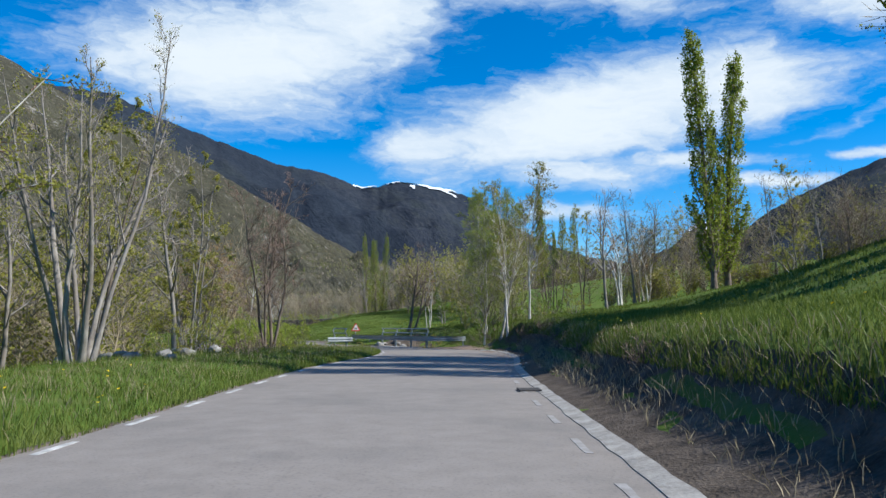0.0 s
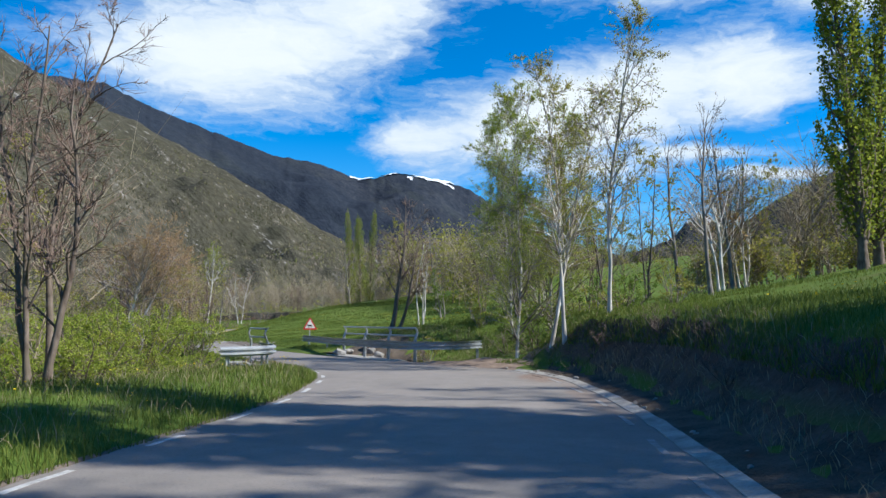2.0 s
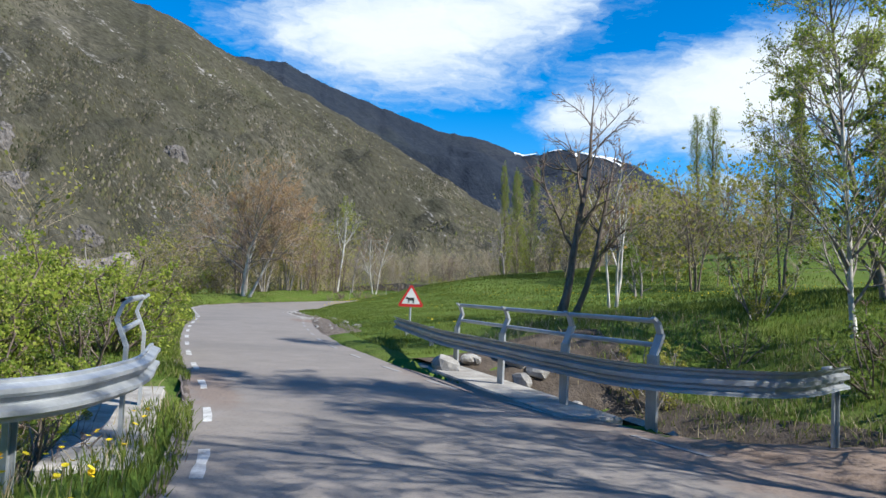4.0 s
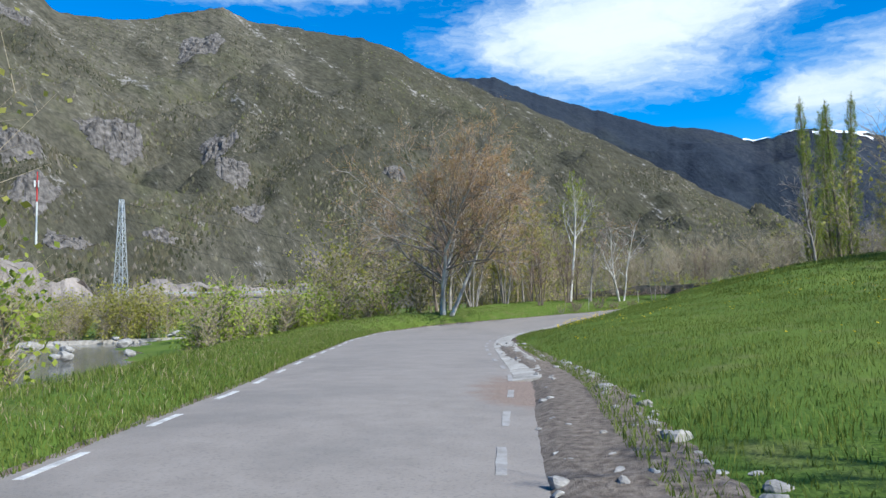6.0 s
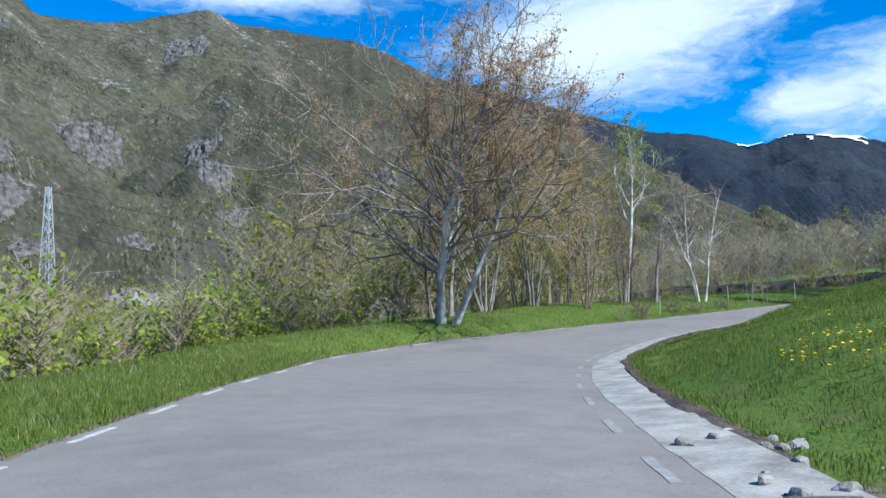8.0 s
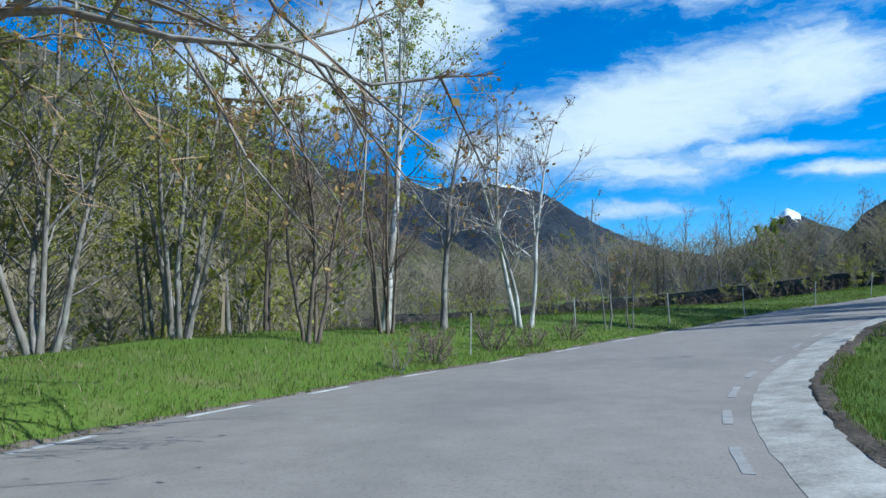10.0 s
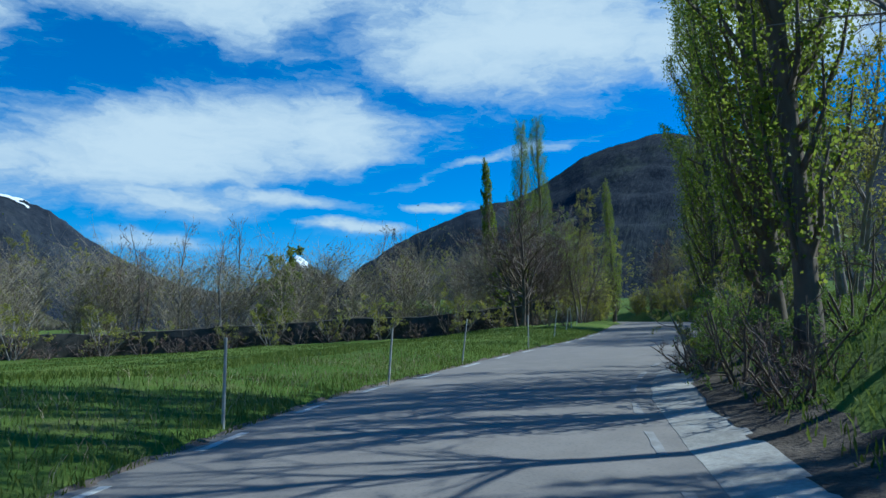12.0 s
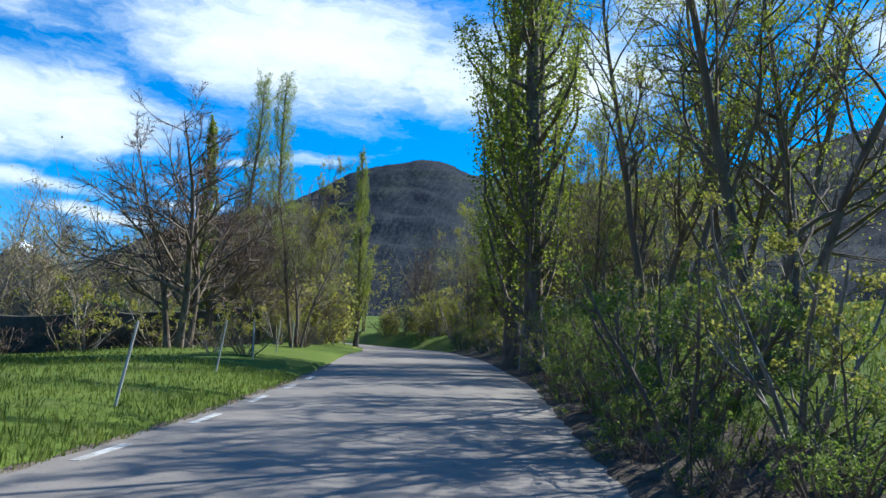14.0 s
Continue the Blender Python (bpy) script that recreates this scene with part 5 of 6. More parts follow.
# ------------------------------------------------------------------ grass and flowers: blades of one piece each
def blades(name, mat, label, seed, side, s0, s1, u0, u1, count, tall, wide, lean=0.5, power=1.0):
    rng = np.random.default_rng(seed)
    s = rng.uniform(s0, s1, count)
    u = u0 + (u1 - u0) * rng.uniform(0, 1, count) ** power
    i = np.clip(np.searchsorted(along, s), 0, NS - 1)
    xy = mid[i] + out[i] * (side * (half[i] + u))[:, None] + way[i] * rng.uniform(-.3, .3, (count, 1))
    z = ground(xy[:, 0], xy[:, 1])
    tuft = 0.65 + 0.7 * (fbm(xy[:, 0] * .8, xy[:, 1] * .8, 3, 6) + 0.4)
    h = tall * rng.uniform(.5, 1.25, count) * tuft
    turn = rng.uniform(0, 2 * np.pi, count)
    a = np.stack([np.cos(turn), np.sin(turn), 0 * turn], 1) * (wide * rng.uniform(.6, 1.3, count))[:, None]
    root = np.stack([xy[:, 0], xy[:, 1], z - 0.02], 1)
    bend = np.stack([rng.normal(size=count), rng.normal(size=count), 0 * turn], 1) * (h * lean * .5)[:, None]
    tip = root + bend + np.stack([0 * h, 0 * h, h], 1)
    knee = root + bend * .3 + np.stack([0 * h, 0 * h, h * .55], 1)
    v = np.stack([root, knee + a, tip, knee - a], 1).reshape(-1, 3)
    f = np.arange(count * 4).reshape(-1, 4)
    return put(name, mesh_of(name, v, f), mat, label=label, category="grass", kind="stuff")


S = station
blades("verge_grass", GRASS, "tall green grass on the river-side verge", 1, -1, S(0, -5), S(-9, 56), .0, 7, 62000, .19, .0075, power=1.6)
blades("verge_grass", GRASS, "short green grass on the roadside verge", 2, -1, S(-10, 58), S(-42, 114), .0, 6, 72000, .17, .0075, power=1.5)
blades("verge_grass", GRASS, "short green grass under the roadside trees", 3, -1, S(-42, 114), S(-6, 162), .0, 7, 56000, .13, .0075, power=1.5)
blades("field_grass", GRASS, "short grass of the flat fenced field", 4, -1, S(-34, 132), S(0, 168), 4, 34, 36000, .12, .02)
blades("bank_grass", GRASS, "long grass hanging over the earth bank", 5, 1, S(2, -4), S(1, 52), 1.7, 7, 56000, .21, .0085, power=1.7)
blades("slope_grass", GRASS, "lush grass of the sloping meadow", 6, 1, S(2, -4), S(1, 54), 5, 32, 60000, .17, .02)
blades("meadow_grass", GRASS, "lush grass of the meadow inside the bend", 7, 1, S(-9, 64), S(-30, 126), .85, 12, 120000, .125, .0065, power=1.4)
blades("meadow_grass", GRASS, "meadow grass rising behind the bend", 8, 1, S(-9, 64), S(-30, 126), 10, 34, 34000, .17, .022)
blades("bank_grass", GRASS, "grass on the shady roadside bank", 9, 1, S(-30, 126), S(5, 166), 1.05, 14, 46000, .2, .013)
blades("bank_grass", GRASS, "rough grass around the small bridge", 13, 1, S(.6, 52.6), S(-10, 66), 4.2, 15, 30000, .22, .010)
blades("bank_grass", GRASS, "grass tufts beside the trodden earth", 23, 1, S(1.2, 50), S(-.4, 54.6), 1.0, 6, 9000, .2, .009)
blades("dry_grass", DRY, "dry stalks around the small bridge", 14, 1, S(-1, 55), S(-9, 65), 2.6, 8, 4000, .34, .006, .9)
blades("dry_grass", DRY, "dry stalks on the earth bank", 10, 1, S(2, 5), S(1, 53), .7, 2.4, 5000, .30, .006, .9)
blades("dry_grass", DRY, "dry stalks along the verge", 11, -1, S(-2, 10), S(-9, 57), .1, 5, 4000, .34, .005, .8)
blades("dry_grass", DRY, "dry stalks along the outer verge", 12, -1, S(-10, 58), S(-20, 148), .05, 3, 9000, .18, .005, .8)


def flowers(name, label, seed, side, s0, s1, u0, u1, count, clumps):
    rng = np.random.default_rng(seed)
    cs, cu = rng.uniform(s0, s1, clumps), rng.uniform(u0, u1, clumps)
    c = rng.integers(0, clumps, count)
    s, u = cs[c] + rng.normal(size=count) * .5, np.clip(cu[c] + rng.normal(size=count) * .5, u0, u1)
    i = np.clip(np.searchsorted(along, s), 0, NS - 1)
    xy = mid[i] + out[i] * (side * (half[i] + u))[:, None]
    z = ground(xy[:, 0], xy[:, 1]) + rng.uniform(.2, .36, count)
    V, Fc = [], []
    ang = np.arange(6) * np.pi / 3
    for k in range(count):
        tilt = rng.normal(size=2) * .3
        ring = np.stack([np.cos(ang) * .024, np.sin(ang) * .024, np.cos(ang) * tilt[0] * .024 + np.sin(ang) * tilt[1] * .024 + .010], 1)
        base = len(V) * 7
        V.append(np.concatenate([ring, [[0, 0, 0]]]) + [xy[k, 0], xy[k, 1], z[k]])
        Fc += [(base + j, base + (j + 1) % 6, base + 6) for j in range(6)]
    put(name, mesh_of(name, np.concatenate(V), np.array(Fc)), YELLOW, label=label, category="flowers", kind="stuff")


flowers("dandelions", "yellow dandelions in the meadow", 1, 1, S(-10, 66), S(-33, 115), 2.2, 14, 300, 46)
flowers("dandelions", "dense clump of yellow dandelions", 7, 1, S(-28, 95.5), S(-29, 98.5), 2.6, 4.6, 170, 6)
flowers("dandelions", "yellow dandelions on the slope", 2, 1, S(3, 5), S(1, 50), 2.6, 16, 160, 60)
flowers("dandelions", "yellow dandelions on the verge", 3, -1, S(-3, 12), S(-8, 56), .4, 5, 90, 16)
flowers("dandelions", "yellow dandelions by the guard rail post", 8, -1, S(-6.2, 51.4), S(-6.8, 52.4), .3, .8, 26, 2)
flowers("dandelions", "yellow flowers far over the meadow", 4, 1, S(-9, 64), S(-24, 90), 12, 30, 700, 60)


# ------------------------------------------------------------------ road markings, gutter, mud
def ribbon(name, mat, s0, s1, u0, u1, lift, label, category, step=0.4, rag=0.0, seed=0, parent=None, kind="structure", thick=0.0, outer=0.0):
    """A strip laid along the road; u0 and u1 give metres right of the middle, at each station."""
    count = max(2, int((s1 - s0) / step) + 1)
    s = np.linspace(s0, s1, count)
    rng = np.random.default_rng(seed)
    a = np.array([on_road(v, u0(v) + rag * rng.normal()) for v in s]) + [0, 0, lift]
    b = np.array([on_road(v, u1(v) + rag * rng.normal()) for v in s]) + [0, 0, lift + outer]
    h = np.array([half_at(v) for v in s])
    for line, u in ((a, u0), (b, u1)):
        line[:, 2] -= 0.03 * np.minimum(1.1, np.array([u(v) for v in s]) / h) ** 2
    v = np.stack([a, b, b - [0, 0, thick + .03], a - [0, 0, thick + .03]], 1).reshape(-1, 3)
    k = np.arange(count - 1)[:, None] * 4
    f = np.concatenate([k + [0, 1, 5, 4], k + [1, 2, 6, 5], k + [3, 0, 4, 7], [[0, 3, 2, 1]], [[4 * count - 4, 4 * count - 3, 4 * count - 2, 4 * count - 1]]])
    return put(name, mesh_of(name, v, f), mat, parent, label, category=category if not parent else "", kind=kind if not parent else "")


def dashes(name, label, side, s0, s1, length, period, inset, seed):
    top = empty(name, Matrix(), label, "road marking", kind="structure")
    rng = np.random.default_rng(seed)
    s = s0
    while s < s1:
        ln = length * rng.uniform(.85, 1.1)
        u = lambda v: side * (half_at(v) - inset) - .05  # noqa: E731
        w = lambda v: side * (half_at(v) - inset) + .05  # noqa: E731
        ribbon("dash", FADED if side > 0 else PAINT, s, s + ln, u, w, .006, "", "", .25, .006, int(s * 10), top)
        s += period * rng.uniform(.95, 1.05)


dashes("edge_line", "worn white dashed edge line, river side", -1, S(0, -10), S(-5, 161), 1.1, 2.6, .18, 1)
dashes("edge_line_inner", "worn white dashed edge line, inner side", 1, S(4, -20), S(-17, 145), 1.15, 2.6, .3, 2)
ribbon("edge_strip", CONCRETE, S(4, -30), S(.6, 52.6), lambda s: half_at(s) - .02, lambda s: half_at(s) + .22, .012, "pale worn concrete strip beside the bank", "road edge", .6, .014, 3, thick=.1, outer=.05)
g0, g1 = S(-18.9, 82.2), S(-17, 145)
ribbon("gutter", CONCRETE, g0, g1, lambda s: half_at(s) - .02 - .25 * max(0, 1 - (s - g0) / 9), lambda s: half_at(s) + .26 + .44 * min(1, (s - g0) / 6), .006, "pale cracked concrete gutter along the bend", "gutter", .5, .012, 4, thick=.25, outer=.07)


def earth_strip(label, mat, side, s0, s1, u0, u1, seed, lift=0.0):
    rng = np.random.default_rng(seed)
    s = np.arange(s0, s1, .3)
    cols = []
    for f in np.linspace(0, 1, 7):
        edge = .10 * fbm(s * .9, s * 0 + 3 * round(f), 3, seed) * (1 if f in (0, 1) else 0)
        p = np.array([on_road(v, side * (half_at(v) + u0 + (u1 - u0) * f + e)) for v, e in zip(s, edge)])
        p[:, 2] = ground(p[:, 0], p[:, 1]) + lift + (.012 if f == 0 else .018 + .03 * rng.random(len(s)) if f < 1 else -.03)
        cols.append(p)
    V = np.stack(cols, 1)
    V[:, :, 2] -= .12 * np.clip(1 - np.minimum(s - s0, s[-1] - s) / 1.2, 0, 1)[:, None]
    ids = np.arange(V.shape[0] * 7).reshape(-1, 7)
    q = np.stack([ids[:-1, :-1], ids[:-1, 1:], ids[1:, 1:], ids[1:, :-1]], -1).reshape(-1, 4)
    put("earth", mesh_of("earth", V.reshape(-1, 3), q, True), mat, label=label, category="earth", kind="structure")


# bank and stream hollow: part of their darkness is painted shade
earth_strip("dark bare earth face of the roadside bank, shade in its colour", DARK_SHADE_EARTH, 1, S(4, -30), S(.2, 53.2), .12, 2.15, 3)
earth_strip("trodden reddish earth and grit beside the bridge", GRIT, 1, S(.5, 52.6), S(-3.5, 57.9), -.1, 2.4, 24, .02)
earth_strip("dark stony bed of the stream below the railing, shade in its colour", DARK_SHADE_EARTH, 1, S(-2.9, 57.3), S(-8.6, 64), .7, 5.2, 25, .10)
earth_strip("stony grey rubble in the roadside ditch", RUBBLE, 1, S(-13, 70.5), S(-26, 94), .02, 1.5, 4)
# dark strips painting the shade in the ditch and under the bushes
earth_strip("earth of the roadside ditch, ditch shade in its colour", DARK_SHADE_EARTH, 1, S(-26, 93.5), S(-29, 130), .66, .98, 14)
earth_strip("soil beside the gutter, shade in its colour", DARK_SHADE_EARTH, 1, S(-29, 129), S(-17.5, 144.5), .62, 1.7, 15)
earth_strip("soil under the roadside bushes, shade in its colour", DARK_SHADE_EARTH, 1, S(-17.5, 144.5), S(22, 188), .0, 1.5, 5)
earth_strip("dry earth at the edge of the verge", EARTH, -1, S(-2, 5), S(0, 168), -.08, .12, 6)


TAR = plain("tar", (0.045, 0.042, 0.04), (0.10, 0.092, 0.085), 9.0, .7, depth=.002)


# dead branches and clods fallen from the bank
rng = np.random.default_rng(12)
for k in range(9):
    x, y = rng.uniform(.9, 2.0), rng.uniform(47.8, 51.0)
    line = sprout(rng, (x, y, .015), (*rng.normal(size=2), .02), rng.uniform(.2, .55), 4, .3, 0)
    line[:, 2] = np.abs(line[:, 2] - .015) * .3 + .012 + .02 * rng.random(5)
    v, q = tubes([(line, np.linspace(.011, .004, 5))], 5)
    put("fallen_branch", mesh_of("fallen_branch", v, q, True), BARK_BROWN, label="dead brown branch fallen on the road's edge", category="branch", group="fallen branches")


# drain at the foot of the bank
drain = empty("drain_grate", pose(2.25, 22.3, -.035, 0, 0, 4), "rusty iron drain grate at the road's edge", "drain")
for x in (-.22, .22):
    bm = bmesh.new()
    box(bm, (.05, .62, .04), (x, 0, .015), (0, 0, 0), .006)
    part("side_bar", bm, TAR, drain)
for k in range(8):
    bm = bmesh.new()
    box(bm, (.42, .03, .03), (0, -.28 + k * .08, .015), (0, 0, 0), .004)
    part("slat", bm, TAR, drain)


# ------------------------------------------------------------------ stones
def stone_mesh(name, seed):
    rng = np.random.default_rng(seed)
    bm = bmesh.new()
    bmesh.ops.create_icosphere(bm, subdivisions=2, radius=1.0)
    cut = [(rng.normal(size=3), rng.uniform(.55, .85)) for _ in range(9)]
    for v in bm.verts:
        p = np.array(v.co)
        for w, d in cut:
            w = w / np.linalg.norm(w)
            over = p @ w - d
            if over > 0:
                p = p - w * over
        v.co = p * (1 + rng.normal() * .03)
    me = bpy.data.meshes.new(name)
    bm.to_mesh(me)
    bm.free()
    me.materials.append(STONE)
    return me


ROCKS = [stone_mesh("stone", k) for k in range(5)]
rng = np.random.default_rng(3)


def stone(x, y, size, label, flat=.7, lift=0.0, name="stone", group=""):
    ob = new(name, ROCKS[rng.integers(0, 5)])
    s = size * rng.uniform(.75, 1.25)
    ob.matrix_basis = pose(x, y, ground_at(x, y) + s * flat * .25 + lift, rng.uniform(-15, 15), rng.uniform(-15, 15), rng.uniform(0, 360)) @ Matrix.Diagonal((s, s * rng.uniform(.6, .95), s * flat, 1))
    return tagged(ob, label, "stone", group)


for x, y, size in [(-10.6, 30.2, .42), (-11.3, 31.2, .5), (-12.2, 31.6, .45), (-10.2, 32, .35), (-9.8, 33.2, .4), (-10.6, 34.2, .5), (-12.6, 29.4, .4), (-9.3, 30.4, .3), (-10.1, 36.5, .38)]:
    stone(x, y, size, "grey boulder in the verge under the trees", group="verge boulders")
for x, y, size in [(-2.1, 59.3, .35), (-3.0, 60.2, .45), (-3.6, 61.4, .4), (-4.3, 61.8, .5), (-5.0, 62.9, .4), (-2.6, 61.2, .3), (-1.4, 60.4, .3), (-4.6, 63.6, .45), (-3.4, 62.6, .35), (-5.9, 64.0, .4)]:
    stone(x, y, size, "pale boulder in the stream bed by the bridge", group="stream boulders")
for k in range(26):
    s0 = S(2, 30) + rng.uniform(0, 22)
    x, y, _ = on_road(s0, half_at(s0) + rng.uniform(.1, .9))
    stone(x, y, rng.uniform(.03, .09), "small stone fallen from the bank", group="fallen stones")
for k in range(92):
    s0 = S(-14.5, 73) + (S(-27, 96) - S(-14.5, 73)) * rng.uniform(0, 1)
    x, y, _ = on_road(s0, half_at(s0) + rng.uniform(.1, 1.4))
    stone(x, y, rng.uniform(.025, .10), "stone lying along the gutter", group="gutter stones")
# a row of half-buried stones and broken concrete between the mud and the meadow
for k in range(56):
    s0 = S(-14.5, 72.5) + (S(-24.5, 90.5) - S(-14.5, 72.5)) * (k + rng.uniform(0, .8)) / 56
    x, y, _ = on_road(s0, half_at(s0) + (1.45 - .35 * k / 56) + rng.normal() * .10)
    stone(x, y, rng.uniform(.06, .17), "pale rough stone at the edge of the meadow", .55, -.02, group="meadow edge stones")
for k in range(34):
    s0 = S(-2.9, 57.4) + (S(-8.2, 63.4) - S(-2.9, 57.4)) * rng.uniform(0, 1)
    x, y, _ = on_road(s0, half_at(s0) + rng.uniform(.8, 3.4))
    stone(x, y, rng.uniform(.12, .38), "pale rough stone in the hollow by the bridge", .7, .14, group="hollow stones")
for x, y, s in [(-3.3, 59.0, .4), (-4.2, 59.9, .5), (-4.9, 60.9, .45), (-5.6, 61.8, .5), (-2.4, 58.6, .3), (-4.4, 61.2, .42), (-3.6, 59.9, .36), (-6.4, 63.0, .4), (-2.9, 59.6, .22), (-3.9, 60.6, .3), (-3.2, 61.2, .2), (-4.6, 61.4, .26), (-2.4, 60.6, .2), (-5.2, 62.2, .3), (-3.7, 62.0, .24)]:
    stone(x, y, s, "pale rough stone in the hollow by the bridge", group="hollow stones", lift=.05)
# dry wall on the slope's upper rim
for k in range(34):
    f = k / 33
    stone(24 + 16 * f, 58 - 14 * f + rng.normal() * .3, rng.uniform(.35, .6), "grey stone of a low field wall", group="field wall stones")


# ------------------------------------------------------------------ retaining wall behind the field
def wall_line(name, pts, height, label):
    line = smooth_line(pts, 120)
    rng = np.random.default_rng(8)
    z = ground(line[:, 0], line[:, 1])
    w = np.gradient(line, axis=0)
    w /= np.linalg.norm(w, axis=1, keepdims=True)
    o = np.stack([w[:, 1], -w[:, 0]], 1)
    V = []
    for uu, zz in ((0, -.3), (.1, .35), (.16, .7), (.24, 1.0), (.7, 1.04), (.8, -.3)):
        p = line - o * (uu + .10 * fbm(np.arange(120) * .7 + uu * 9, np.arange(120) * .0, 3, 2))[:, None]
        V.append(np.stack([p[:, 0], p[:, 1], z + zz * height * (1 + .12 * fbm(np.arange(120) * .35, np.arange(120) * .0 + 3, 3, 5))], 1))
    V = np.stack(V, 1).reshape(-1, 3)
    ids = np.arange(120 * 6).reshape(120, 6)
    q = np.stack([ids[:-1, :-1], ids[1:, :-1], ids[1:, 1:], ids[:-1, 1:]], -1).reshape(-1, 4)
    put(name, mesh_of(name, V, q), DARK_STONE, label=label, category="wall", kind="structure")


wall_line("wall_field", [(-75, 178), (-50, 188), (-27, 191), (-16, 188), (-7, 184.5), (-1, 180), (3, 178.5)], 1.6, "dark dry-stone retaining wall behind the field")
rng = np.random.default_rng(21)
for k in range(80):
    f = k / 79
    p = smooth_line([(-75, 178), (-50, 188), (-27, 191), (-16, 188), (-7, 184.5), (-1, 180), (3, 178.5)], 60)[int(f * 59)]
    plant(("shrub_bare", "shrub_bare", "shrub_bare", "shrub_b")[k % 4], p[0] + rng.normal() * .6 + .4, p[1] - .3 + rng.normal() * .9, rng.uniform(1.0, 2.0))


# ------------------------------------------------------------------ guard rails, bridge railing
def w_beam(name, pts, height, parent):
    line = smooth_line(pts, max(12, len(pts) * 8))
    w = np.gradient(line, axis=0)
    w /= np.linalg.norm(w, axis=1, keepdims=True)
    o = np.stack([w[:, 1], -w[:, 0]], 1)
    face = [(-.02, -.155), (.0, -.15), (.0, -.125), (.08, -.095), (.08, -.06), (.0, -.025), (.0, .025), (.08, .06), (.08, .095), (.0, .125), (.0, .15), (-.02, .155)]
    back = [(a - .010, b) for a, b in face[::-1]]
    prof = face + back
    V = []
    for d, h in prof:
        p = line + o * d
        V.append(np.stack([p[:, 0], p[:, 1], height + h + 0 * p[:, 0]], 1))
    n_, m_ = len(line), len(prof)
    V = np.stack(V, 1).reshape(-1, 3)
    ids = np.arange(n_ * m_).reshape(n_, m_)
    nxt = np.roll(ids, -1, axis=1)
    q = np.stack([ids[:-1], ids[1:], nxt[1:], nxt[:-1]], -1).reshape(-1, 4)
    return put(name, mesh_of(name, V, q), ZINC, parent)


def post(parent, x, y, turn, height, name="post", wide=.10):
    bm = bmesh.new()
    low = ground_at(x, y) - .35
    box(bm, (wide, .012, height - low), (x, y, (height + low) / 2), (0, 0, turn))
    c, s = math.cos(radians(turn)), math.sin(radians(turn))
    for side in (-1, 1):
        box(bm, (.012, .055, height - low), (x + c * side * wide / 2 + s * .022, y + s * side * wide / 2 - c * .022, (height + low) / 2), (0, 0, turn))
    return part(name, bm, ZINC, parent)


def tube_part(name, pts, radius, parent, mat=ZINC, sides=8, label=""):
    v, q = tubes([(np.array(pts), np.full(len(pts), radius))], sides)
    return put(name, mesh_of(name, v, q, True), mat, parent, label)


rail = empty("guard_rail", Matrix(), "galvanised guard rail on posts along the bridge, inner side", "guard rail")
w_beam("beam", [(-10.5, 69.15), (-8.8, 65.8), (-7.12, 62.62), (-5.85, 60.82), (-4.55, 58.92), (-3.25, 57.5), (-1.85, 57.6), (-.55, 59.6)][::-1], .56, rail)
for x, y, t in [(-10.2, 69.4, 62), (-8.5, 66.2, 61), (-.75, 59.5, 30)]:
    post(rail, x, y, t, .62, wide=.08)
bm = bmesh.new()
box(bm, (.34, .012, .30), (-.9, 59.25, .56), (0, 0, 58), .004)
part("end_plate", bm, ZINC, rail, "pale flat end plate")


def bridge_railing(label, feet, inward, tops):
    """Bent plate posts with two tube rails; feet: posts on the ground, inward: unit way towards the road."""
    top = empty("bridge_railing", Matrix(), label, "railing")
    ix, iy = inward
    turn = math.degrees(math.atan2(iy, ix)) + 90
    heads, middles = [], []
    for x, y in feet:
        bm = bmesh.new()
        low = -.35
        for a, b, wide in (((0, low), (0, .80), .21), ((0, .80), (-.10, 1.06), .15), ((-.10, 1.06), (-.05, 1.20), .11), ((-.05, 1.20), (.02, 1.26), .085)):
            ux, uz = b[0] - a[0], b[1] - a[1]
            ln = math.hypot(ux, uz)
            m = Matrix.Translation((x + ix * (a[0] + b[0]) / 2, y + iy * (a[0] + b[0]) / 2, (a[1] + b[1]) / 2)) @ pose(0, 0, 0, 0, 0, turn) @ pose(0, 0, 0, math.degrees(math.atan2(ux, uz)), 0, 0)
            made = bmesh.ops.create_cube(bm, size=1.0)["verts"]
            bmesh.ops.transform(bm, matrix=m @ Matrix.Diagonal((wide, .035, ln + .02, 1)), verts=made)
        part("post", bm, ZINC, top)
        heads.append((x - ix * .05, y - iy * .05, 1.23))
        middles.append((x - ix * .07, y - iy * .07, .93))
    for name, line in (("top_rail", heads), ("middle_rail", middles)):
        tube_part(name, line, .032, top)
    return top


bridge_railing("grey steel bridge railing with bent posts, inner side", [(-6.95, 62.75), (-5.68, 60.95), (-4.38, 59.05), (-3.15, 57.75)], (-.80, -.60), None)
railL = empty("guard_rail", Matrix(), "galvanised guard rail wrapped by brambles, river side", "guard rail")
w_beam("beam", [(-8.5, 50.85), (-8.0, 51.3), (-7.4, 52.3), (-7.65, 53.7), (-8.75, 55.6)], .56, railL)
for x, y, t in [(-8.35, 51.1, 40), (-7.7, 52.5, 100)]:
    post(railL, x, y, t, .62, wide=.10)
bridge_railing("grey steel bridge railing with bent posts, river side", [(-8.0, 54.15), (-9.15, 55.95)], (.83, .55), None)
bm = bmesh.new()
box(bm, (.9, 8.0, .5), (-6.05, 61.3, -.30), (0, 0, 33), .03)
part("bridge_kerb", bm, CONCRETE, None, "weathered concrete edge of the small bridge", category="bridge", kind="structure")
bm = bmesh.new()
